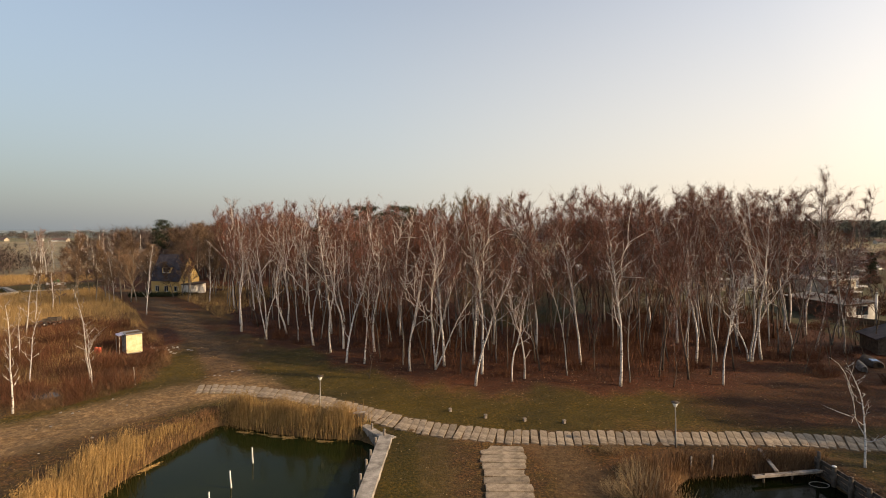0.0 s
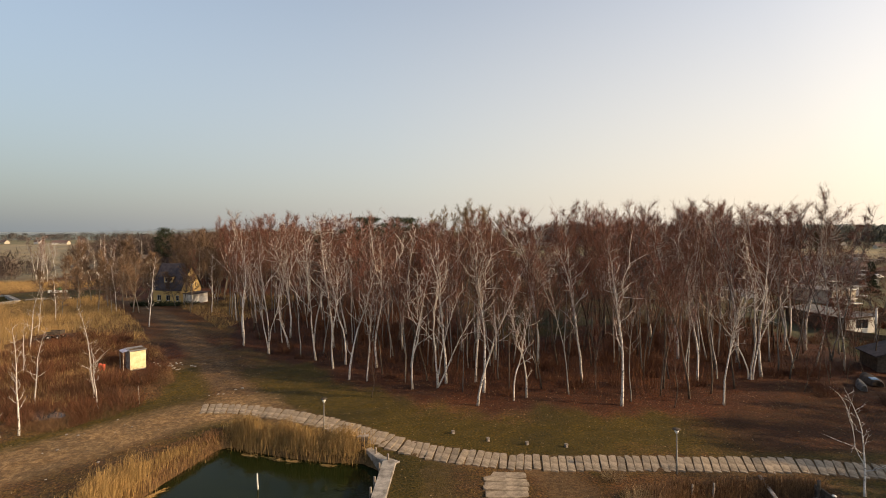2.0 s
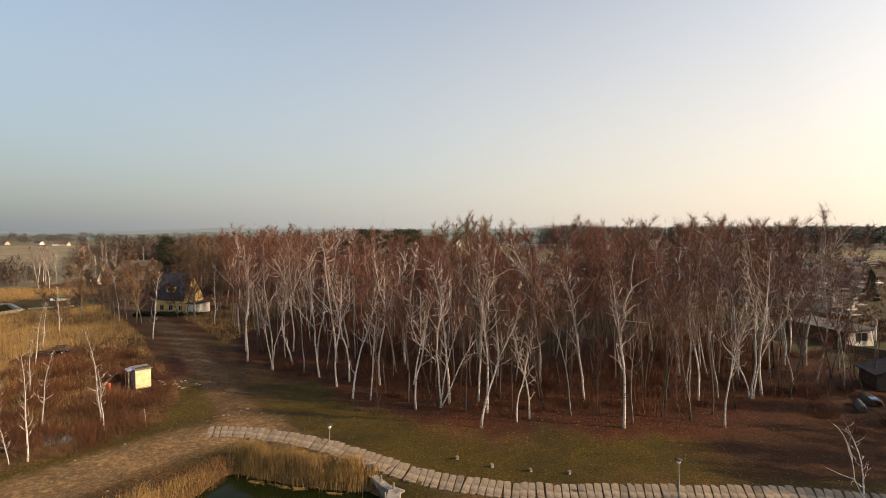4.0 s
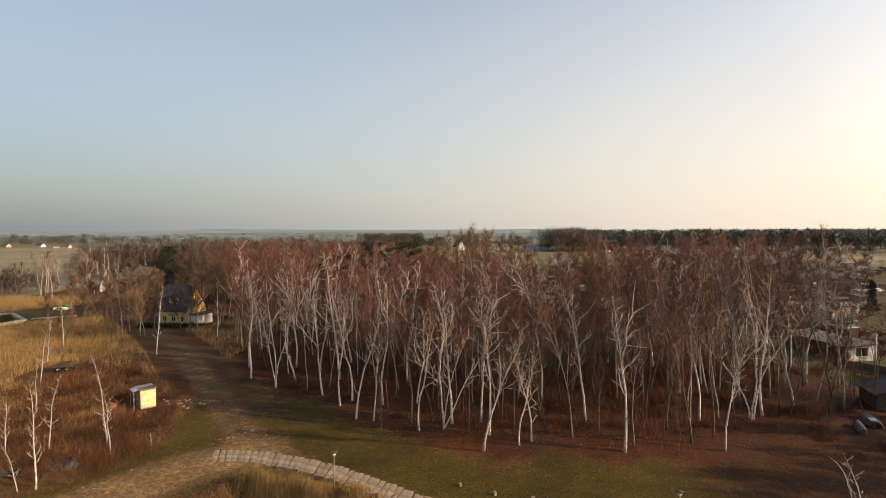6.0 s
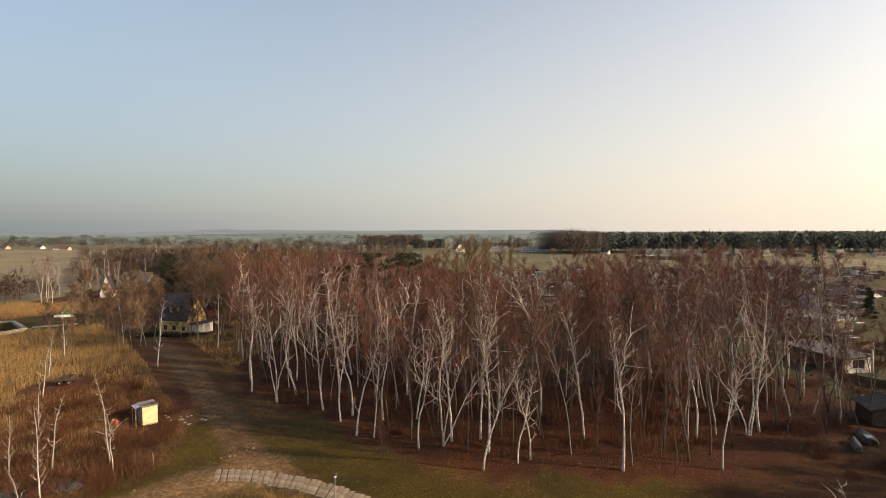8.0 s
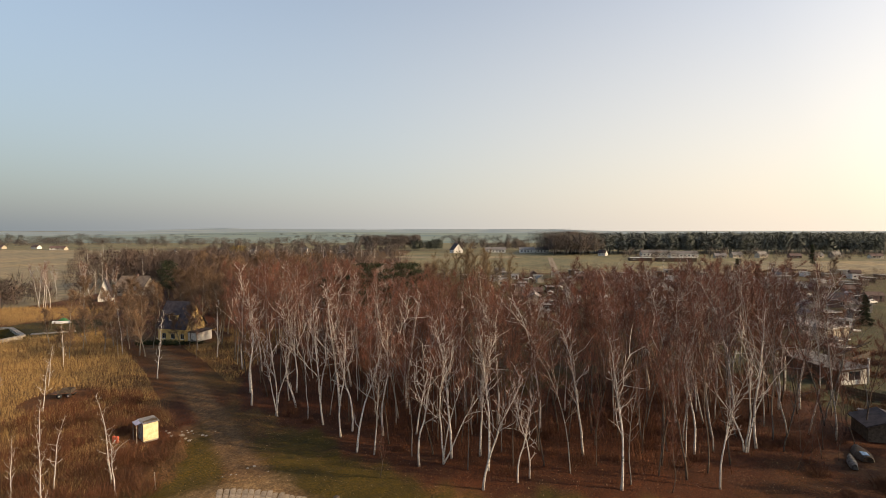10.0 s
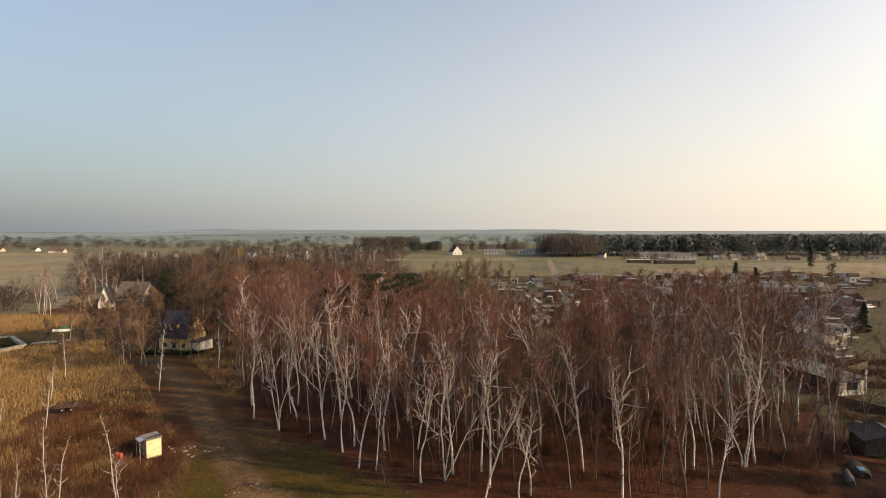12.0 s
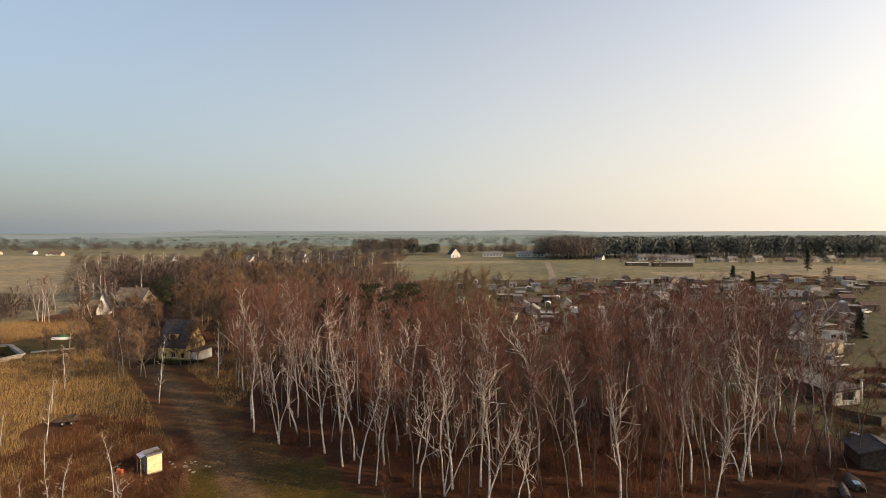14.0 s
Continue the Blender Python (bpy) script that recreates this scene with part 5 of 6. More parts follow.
def slab_paths():
    r = np.random.default_rng(61)
    main = root("slab_path", "curved path of worn concrete slabs laid crosswise", "path", kind="structure")
    kinds = [slab_mesh("path_slab", 2.45, 0.525, 70 + k) for k in range(10)]
    total = sum(math.dist(a, b) for a, b in zip(PATH_LINE, PATH_LINE[1:]))
    line = []
    d = 0.0
    while d < total:
        line.append(along(PATH_LINE, d))
        d += 0.61
    for i, (x, y, a) in enumerate(line):
        near = [q[2] for q in line[max(0, i - 5) : i + 6]]
        a = sum(near) / len(near)
        skew = 20 * float(step(5, -2, x)) - 18 * float(step(2, 20, x))
        ob = part("slab", kinds[int(r.integers(10))], main)
        ob.matrix_basis = pose(x + r.normal(0, 0.025), y + r.normal(0, 0.08), float(swell(x, y)) + 0.075 + r.normal(0, 0.012), r.normal(0, 1.0), r.normal(0, 1.6), a + skew + r.normal(0, 2.0))
    arm = root("slab_path", "short branch path of wide concrete slabs", "path", kind="structure")
    wide = [slab_mesh("branch_slab", 2.75, 0.82, 80 + k) for k in range(4)]
    narrow = [slab_mesh("branch_slab", 2.95, 0.5, 86 + k) for k in range(2)]
    y = 34.85
    for i in range(22):
        thin = i in (1, 2, 3)
        w = 0.55 if thin else 0.9
        y -= w / 2
        x = 4.95 - 0.02 * (35 - y) + r.normal(0, 0.07) + (0.15 if i < 3 else 0)
        ob = part("slab", (narrow if thin else wide)[int(r.integers(2 if thin else 4))], arm)
        ob.matrix_basis = pose(x, y, 0.075 + r.normal(0, 0.012), r.normal(0, 0.8), r.normal(0, 0.6), 90 - 4 * (i < 4) + r.normal(0, 1.2))
        y -= w / 2


# ---- pond edge ----
def pond_wall():
    ob = root("pond_wall", "pale concrete quay wall with mooring posts", "wall")
    s = Shape()
    s.prism([(-5.25, 38.45), (-4.05, 36.75), (-2.75, 35.85), (-2.35, 36.35), (-3.6, 37.2), (-4.75, 38.75)], -1.7, 0.12)
    part("wall", bevelled(s.made("quay_short", CONCRETE_PALE), 0.03), ob)
    s = Shape().prism([(-4.3, 8), (-3.55, 8), (-2.62, 35.9), (-3.55, 36.1)], -1.7, 0.10)
    part("wall", bevelled(s.made("quay_long", CONCRETE_PALE), 0.03), ob)
    s = Shape().prism([(-4.36, 8), (-3.62, 8), (-2.62, 35.85), (-2.75, 36.25), (-3.6, 36.15)], 0.104, 0.24)
    part("coping", bevelled(s.made("quay_coping", CONCRETE_PALE), 0.025), ob, "pale worn concrete coping")
    bollard = Shape().tube([(0, 0, -0.5), (0, 0, 0.3), (0, 0, 0.33)], [0.085, 0.085, 0.07], 8).made("mooring_post", WOOD_GREY, True)
    for x, y in [(-3.72, 35.2), (-3.78, 33.2), (-3.84, 31.8), (-3.9, 29.9), (-3.96, 28.0), (-4.02, 26), (-4.1, 23), (-4.15, 20)]:
        part("mooring_post", bollard, ob, "", pose(x, y, 0.2))
    for x, y in [(-4.3, 37.65), (-3.25, 36.55)]:
        part("mooring_post", bollard, ob, "", pose(x, y, 0.25))
    return ob


def timber_post():
    ob = root("timber_post", "pair of dark weathered timber posts at the wall's end", "post")
    for dx, dy, h in ((0, 0, 0.95), (0.3, 0.12, 0.9), (-0.28, 0.1, 0.8)):
        s = Shape().box(-0.12, -0.12, -1.2, 0.12, 0.12, h)
        part("post", bevelled(s.made("post", WOOD_DARK), 0.02), ob, "", pose(-5.45 + dx, 38.7 + dy, 0, 0, 0, 12))
    s = Shape().box(-0.45, -0.08, 0.94, 0.5, 0.2, 1.02)
    part("cap", bevelled(s.made("post_cap", WOOD_GREY), 0.015), ob, "pale weathered cap board", pose(-5.45, 38.75, 0, 0, 0, 12))
    return ob


def water_stake(x, y, lean):
    s = Shape().tube([(0, 0, -1.3), (0, 0, 0.1), (0.02, 0, 0.75)], [0.06, 0.055, 0.04], 7)
    ob = tagged(new("mooring_stake", s.made("mooring_stake", WHITE, True)), "thin white mooring stake standing in the water", "stake", "mooring stakes")
    ob.matrix_basis = pose(x, y, -0.4, lean, -lean, 0)
    return ob


def garden_lamp(x, y, h, lean):
    ob = root("street_lamp", "slim grey park lamp with a conical shade", "lamp", "park lamps", pose(x, y, float(land(x, y)), lean, lean, 0))
    s = Shape().tube([(0, 0, -0.2), (0, 0, 0.9), (0, 0, 0.92), (0, 0, h - 0.35)], [0.065, 0.06, 0.045, 0.038], 10)
    part("pole", s.made("lamp_pole", POLE, True), ob)
    s = Shape().tube([(0, 0, h - 0.36), (0, 0, h - 0.3), (0, 0, h - 0.06)], [0.07, 0.1, 0.2], 14)
    part("shade", s.made("lamp_shade", SHADE, True), ob, "pale translucent funnel")
    s = Shape().tube([(0, 0, h - 0.058), (0, 0, h - 0.03), (0, 0, h + 0.05)], [0.27, 0.27, 0.05], 14)
    part("lid", s.made("lamp_lid", WOOD_DARK, True), ob, "dark shallow conical lid")
    return ob


def lawn_stake(x, y):
    s = Shape().box(-0.11, -0.11, -0.2, 0.11, 0.11, 0.22)
    s.box(-0.13, -0.13, 0.221, 0.13, 0.13, 0.28)
    ob = tagged(new("wooden_post", bevelled(s.made("lawn_post", WOOD_GREY), 0.02)), "short stout wooden post on the lawn", "post", "posts along the path")
    ob.matrix_basis = pose(x, y, float(land(x, y)), 0, 0, 20)
    return ob


def basin_fence():
    ob = root("timber_wall", "dark timber revetment with pale-topped posts at the basin", "fence")
    for k in range(8):
        y = 32.0 - k * 1.3
        s = Shape().tube([(0, 0, -1.2), (0, 0, 0.55)], [0.14, 0.13], 9)
        if k == 0:
            s = Shape().tube([(0, 0, -1.2), (0, 0, 0.9)], [0.1, 0.1], 9)
        p = part("post", s.made("fence_post", WOOD_DARK, True), ob, "", pose(24.95, y, -0.05))
        s = Shape().tube([(0, 0, 0.552), (0, 0, 0.60)], [0.14, 0.12], 9)
        if k in (1, 5):
            part("cap", s.made("fence_cap", WHITE, True), p, "white painted cap")
    for z in (-0.75, -0.45, -0.15, 0.13):
        s = Shape().box(-0.05, -12.0, z, 0.05, 0.35, z + 0.25)
        part("plank", bevelled(s.made("fence_plank", WOOD_DARK), 0.015), ob, "", pose(25.12, 32.2, -0.05))
    return ob


def jetty():
    ob = root("mooring_boom", "grey wooden boom on short posts over the water", "jetty")
    s = Shape().box(0, -0.14, 0, 5.2, 0.14, 0.16)
    part("beam", bevelled(s.made("boom", WOOD_GREY), 0.02), ob, "", pose(20.3, 31.15, -0.42, 0, 0, 9))
    s = Shape().box(0, -0.12, 0, 2.6, 0.12, 0.1)
    part("brace", bevelled(s.made("boom_brace", WOOD_GREY), 0.02), ob, "", pose(22.0, 31.55, -0.23, 0, -7, 80))
    for x, y in ((21.0, 31.25), (23.0, 31.6), (25.1, 31.9)):
        s = Shape().tube([(0, 0, -1.4), (0, 0, 0.22)], [0.07, 0.065], 7)
        part("post", s.made("boom_post", WOOD_DARK, True), ob, "", pose(x, y, -0.42))
    return ob


def basin_stake(x, y):
    s = Shape().tube([(0, 0, -1.3), (0, 0, 0.8)], [0.07, 0.06], 7)
    ob = tagged(new("mooring_stake", s.made("basin_stake", WOOD_GREY, True)), "grey wooden stake at the reed edge", "stake", "mooring stakes")
    ob.matrix_basis = pose(x, y, -0.3, 3, 2, 0)


def tyre():
    s = Shape()
    k = 18
    for i in range(k):
        a = 2 * math.pi * i / k
        for j in range(6):
            c = 2 * math.pi * j / 6
            q = 0.36 + 0.018 * math.cos(c)
            s.v.append((q * 1.6 * math.cos(a), q * math.sin(a), 0.03 * math.sin(c)))
    s.f = [(i * 6 + j, ((i + 1) % k) * 6 + j, ((i + 1) % k) * 6 + (j + 1) % 6, i * 6 + (j + 1) % 6) for i in range(k) for j in range(6)]
    ob = tagged(new("rope_ring", s.made("rope_ring", WOOD_GREY, True)), "pale ring of rope floating by the timber wall", "ring")
    ob.matrix_basis = pose(24.2, 30.9, -0.72)


pond_wall()
timber_post()
for x, y, a in ((-11.9, 34.0, 2), (-12.0, 30.7, 3), (-12.15, 28.2, 2)):
    water_stake(x, y, a)
garden_lamp(-9.1, 41.4, 3.05, 0.8)
garden_lamp(17.1, 34.7, 3.15, -1.2)
for x, y in ((1.6, 41.6), (4.4, 40.2), (7.4, 39.4), (10.4, 39.0)):
    lawn_stake(x, y)
basin_fence()
jetty()
basin_stake(16.9, 32.2)
basin_stake(18.4, 32.4)
tyre()


# ---- buildings ----
def wall_with_holes(s, w, h, holes, t, m):
    """A wall of width w, height h, thickness t in the plane y = 0, with openings (x0, z0, x1, z1)."""
    xs = sorted({0, w, *[q for a in holes for q in (a[0], a[2])]})
    zs = sorted({0, h, *[q for a in holes for q in (a[1], a[3])]})
    for x0, x1 in zip(xs, xs[1:]):
        for z0, z1 in zip(zs, zs[1:]):
            cx, cz = (x0 + x1) / 2, (z0 + z1) / 2
            if not any(a[0] < cx < a[2] and a[1] < cz < a[3] for a in holes):
                s.box(x0, 0, z0, x1, t, z1, m)


def window_part(parent, m, w, h, frame_mat, sill=True):
    """A window with frame, bar and pane, filling an opening from the origin."""
    s = Shape()
    b = 0.07
    s.box(0, 0.05, 0, b, 0.13, h).box(w - b, 0.05, 0, w, 0.13, h).box(b, 0.05, 0, w - b, 0.13, b).box(b, 0.05, h - b, w - b, 0.13, h).box(w / 2 - 0.03, 0.06, b, w / 2 + 0.03, 0.12, h - b)
    f = part("window", s.made("window_frame", frame_mat), parent, "", m)
    part("pane", Shape().box(b, 0.085, b, w - b, 0.095, h - b).made("pane", GLASS), f)
    if sill:
        part("sill", Shape().box(-0.05, -0.06, -0.06, w + 0.05, 0.05, -0.004).made("sill", frame_mat), f)
    return f


def gable_house(name, label, category, m, long, wide, eave, top, wall_mat, roof_mat, trim_mat, windows, gable_windows=(), over=0.4, group="", door=None, chimney=None, dormer=False):
    """A house with its long front along x from the origin, gables at x = 0 and x = long, and the ridge along x."""
    ob = root(name, label, category, group, m)
    t = 0.25
    s = Shape()
    holes = [(x, z, x + w, z + h) for x, z, w, h in windows] + ([(door, 0, door + 0.95, 2.05)] if door is not None else [])
    wall_with_holes(s, long - 2 * t, eave, [(a - t, b, c - t, d) for a, b, c, d in holes], t, Matrix.Translation((t, 0, 0)))
    part("wall", s.welded("front_wall", wall_mat), ob)
    s = Shape()
    s.box(t, wide - t, 0, long - t, wide, eave)
    part("wall", s.made("back_wall", wall_mat), ob)
    for x0, gw in ((0, ()), (long - t, gable_windows)):
        s = Shape()
        turn = pose(x0 + t, 0, 0, 0, 0, 90)
        wall_with_holes(s, wide, eave, [(y + t, z, y + t + w, z + h) for y, z, w, h in gw if z + h < eave], t, turn)
        k = len(s.v)
        a, b = x0, x0 + t
        s.v += [(a, 0, eave), (a, wide, eave), (a, wide / 2, top), (b, 0, eave), (b, wide, eave), (b, wide / 2, top)]
        s.f += [(k, k + 2, k + 1), (k + 3, k + 4, k + 5), (k, k + 3, k + 5, k + 2), (k + 1, k + 2, k + 5, k + 4)]
        part("gable", s.welded("gable", wall_mat), ob)
        for y, z, w, h in gw:
            window_part(ob, pose(x0 + t + (0.02 if z + h < eave else 0.06), y + t, z, 0, 0, 90), w, h, trim_mat)
    for x, z, w, h in windows:
        window_part(ob, pose(x, 0, z), w, h, trim_mat)
    if door is not None:
        part("door", Shape().box(door, 0.08, 0.02, door + 0.95, 0.14, 2.05).made("door", WOOD_DARK), ob)
    pitch = math.atan2(top - eave, wide / 2)
    run = math.hypot(top - eave, wide / 2) + over
    for side in (0, 1):
        s = Shape()
        s.box(-over, 0, 0.02, long + over, run, 0.16)
        slope = pose(0, 0, 0, -math.degrees(pitch), 0, 0)
        q = pose(0, wide / 2, top) @ slope if side else pose(long, wide / 2, top, 0, 0, 180) @ slope
        part("roof", s.made("roof_slope", roof_mat), ob, "", q)
    part("ridge_cap", Shape().tube([(-over, wide / 2, top + 0.1), (long + over, wide / 2, top + 0.1)], [0.12, 0.12], 6).made("ridge_cap", roof_mat), ob)
    if chimney is not None:
        part("chimney", Shape().box(chimney, wide / 2 - 0.3, top - 0.8, chimney + 0.6, wide / 2 + 0.3, top + 0.9).box(chimney - 0.06, wide / 2 - 0.36, top + 0.901, chimney + 0.66, wide / 2 + 0.36, top + 1.0).made("chimney", BRICK), ob)
    if dormer:
        zc = eave + (top - eave) * 0.22
        d = part("dormer", Shape().box(long * 0.33, wide * 0.10, zc, long * 0.33 + 2.2, wide * 0.42, zc + 1.5).made("dormer", wall_mat), ob)
        window_part(d, pose(long * 0.33 + 0.35, wide * 0.10 - 0.14, zc + 0.35), 1.5, 1.0, WHITE)
        part("dormer_roof", Shape().box(long * 0.33 - 0.25, wide * 0.06, zc + 1.504, long * 0.33 + 2.45, wide * 0.48, zc + 1.64).made("dormer_roof", roof_mat), d)
    return ob


def flat_hut(name, label, m, w, d, h, wall_mat, roof_mat, group="", slope=3.0, door=True, category="hut", side_mat=None):
    """A garden hut with a nearly flat overhanging roof; its front faces -y."""
    ob = root(name, label, category, group, m)
    s = Shape()
    holes = [(w * 0.14, 0.9, w * 0.14 + min(1.3, w * 0.32), 1.85)] + ([(w * 0.62, 0, w * 0.62 + 0.85, 1.98)] if door else [])
    wall_with_holes(s, w, h, holes, 0.12, Matrix())
    part("wall", s.welded("hut_front", wall_mat), ob)
    s = Shape().box(0, 0.122, 0, 0.12, d, h).box(w - 0.12, 0.122, 0, w, d, h).box(0.12, d - 0.12, 0, w - 0.12, d, h)
    part("wall", s.welded("hut_wall", side_mat or wall_mat), ob)
    a = holes[0]
    window_part(ob, pose(a[0], -0.02, a[1]), a[2] - a[0], a[3] - a[1], WHITE)
    if door:
        part("door", Shape().box(holes[1][0], 0.03, 0.02, holes[1][2], 0.08, 1.98).made("hut_door", WOOD_DARK), ob)
    s = Shape().box(-0.35, -0.4, 0, w + 0.35, d + 0.35, 0.13)
    part("roof", bevelled(s.made("hut_roof", roof_mat), 0.02), ob, "", pose(0, 0, h + 0.04 + 0.02 * d * (slope > 0), -slope * 0.35, 0, 0))
    s = Shape().box(-0.37, -0.43, -0.1, w + 0.37, -0.405, 0.12)
    part("fascia", s.made("fascia", WHITE), ob, "", pose(0, 0, h + 0.04 + 0.02 * d * (slope > 0), -slope * 0.35, 0, 0))
    return ob


def up(x, y, turn=0.0):
    return pose(x, y, float(swell(x, y)), 0, 0, turn)


# The yellow house beyond the track: long front to the west, lit gable to the east.
gable_house("house", "yellow rendered house with a steep dark roof and dormer", "house", up(-64.0, 112.8, -15), 7.2, 6.4, 3.6, 8.8, YELLOW, ROOF_DARK, WHITE,
            [(1.0, 1.0, 1.1, 1.2), (3.4, 1.0, 1.1, 1.2), (6.0, 1.0, 1.2, 1.2)], [(0.9, 1.0, 1.1, 1.3), (3.2, 1.0, 1.1, 1.3), (1.6, 4.3, 0.8, 1.2), (3.0, 4.3, 0.8, 1.2)], 0.5, dormer=True)
ob = root("annex", "low white annex below the yellow gable", "annex", "", up(-56.9, 111.1, -15))
part("wall", bevelled(Shape().box(0, 0.6, 0, 2.2, 5.6, 2.3).made("annex_wall", WHITE), 0.02), ob)
part("roof", bevelled(Shape().box(-0.0, 0.3, 2.304, 2.5, 5.9, 2.45).made("annex_roof", ROOF_DARK), 0.02), ob, "", pose(0, 0, 0, 0, 2, 0))
hedge = shrub_mesh("hedge", 730, 1.6, 2.4, 700, NEEDLE, 0.06)
for k in range(7):
    ob = tagged(new("hedge", hedge), "dark clipped evergreen hedge before the yellow house", "hedge", "hedges at the house")
    ob.matrix_basis = pose(-66.0 + k * 2.1, 109.8 + 0.5 * math.sin(k), float(swell(-60, 110)), 0, 0, k * 50) @ Matrix.Scale(0.9 + 0.1 * (k % 2), 4)
# Houses behind it.
gable_house("house", "white steep-gabled house half hidden by trees", "house", up(-125.0, 184.5, -62), 7.0, 4.2, 1.6, 8.2, WHITE, ROOF_DARK, WHITE, [(1, 0.6, 1, 1)], [(2.0, 4.2, 0.9, 1.1)], 0.5)
gable_house("house", "broad beige house with a brown roof", "house", up(-127.0, 196.0, -8), 11.5, 9.0, 2.7, 7.2, BEIGE, THATCH, WHITE, [(1, 0.9, 1.2, 1.2), (4, 0.9, 1.2, 1.2), (8, 0.9, 1.2, 1.2)], [], 0.6, chimney=6)
gable_house("house", "low pale house behind bare trees", "house", up(-108.0, 205.0, 4), 9.0, 7.0, 2.6, 4.6, WHITE, ROOF_GREY, WHITE, [(1, 0.9, 1.2, 1.2), (5, 0.9, 1.2, 1.2)], [], 0.4)
for x, y, turn, lab in [(-180, 330, -20, "distant white house among bare trees"), (-225, 420, -50, "distant white gabled house among trees"), (-205, 460, -40, "distant white gabled house among trees"), (-165, 430, -45, "distant white gabled house by a willow"),
                        (-190, 350, 10, "distant white house among bare trees"), (-133, 470, -30, "distant white house at the wood's end"), (-110, 540, -20, "distant white house at the wood's end")]:
    gable_house("house", lab, "house", up(x, y, turn), 9, 7.5, 3.4, 8.2, WHITE, ROOF_GREY, WHITE, [(1, 0.9, 1.3, 1.3), (5.5, 0.9, 1.3, 1.3)], [(3.0, 4.4, 1.0, 1.2)], 0.4, "distant houses")
# Across the meadow.
gable_house("house", "white gabled farmhouse across the meadow", "house", up(9.0, 545, -70), 11, 10.5, 3.4, 9.8, WHITE, ROOF_DARK, WHITE, [(1.5, 0.9, 1.4, 1.4), (6, 0.9, 1.4, 1.4)], [(2.2, 1.0, 1.2, 1.3), (6.2, 1.0, 1.2, 1.3), (4.4, 4.8, 1.2, 1.4)], 0.5, "houses across the meadow")
for x, y, w, lab in [(47, 548, 22, "long low white building across the meadow"), (84, 545, 16, "low white building across the meadow"), (102, 546, 13, "low white building across the meadow"), (186, 470, 24, "white two-part farm building before the forest"), (206, 455, 24, "long white building before the forest")]:
    gable_house("farm_building", lab, "building", up(x, y, -4), w, 8, 3.2, 5.4, WHITE, ROOF_GREY, WHITE, [(1.5 + 3.4 * q, 0.9, 1.6, 1.4) for q in range(int(w / 3.6))], [], 0.4, "houses across the meadow")
flat_hut("farm_shed", "long low shed with a pale roof before the forest", up(151, 405, -3), 17, 6, 2.6, WOOD_DARK, WHITE, "houses across the meadow", category="shed")
flat_hut("farm_shed", "long dark low shed before the forest", up(169, 396, -3), 30, 6, 2.8, WOOD_DARK, ROOF_GREY, "houses across the meadow", category="shed")
gable_house("house", "white house at the forest edge", "house", up(150, 486, -40), 7, 6, 2.6, 5.2, WHITE, ROOF_DARK, WHITE, [(1, 0.9, 1.3, 1.3)], [(2.4, 0.9, 1, 1.2)], 0.4, "houses across the meadow")
for k, (x, y) in enumerate([(238, 440), (258, 448), (280, 445), (302, 438), (324, 440), (345, 444), (370, 435), (395, 440)]):
    gable_house("house", "small distant house before the pine forest", "house", up(x, y, -10 + 13 * (k % 3)), 9, 6, 2.4, 4.2 + 0.6 * (k % 3), BRICK if k == 3 else BEIGE, ROOF_RED if k in (3, 6) else ROOF_GREY, WHITE, [(1, 0.9, 1.4, 1.2), (5.5, 0.9, 1.4, 1.2)], [], 0.4, "houses before the forest")
for k, (x, y) in enumerate([(-560, 640), (-600, 655), (-640, 650), (-520, 645), (-455, 600), (-470, 610)]):
    gable_house("farm", "far-off farm on the open plain", "farm", up(x, y, -20 + 15 * (k % 3)), 11, 6, 2.4, 4.8, WHITE if k % 2 else BEIGE, ROOF_RED, WHITE, [(2, 0.9, 1.4, 1.2), (8, 0.9, 1.4, 1.2)], [], 0.4, "far farms")


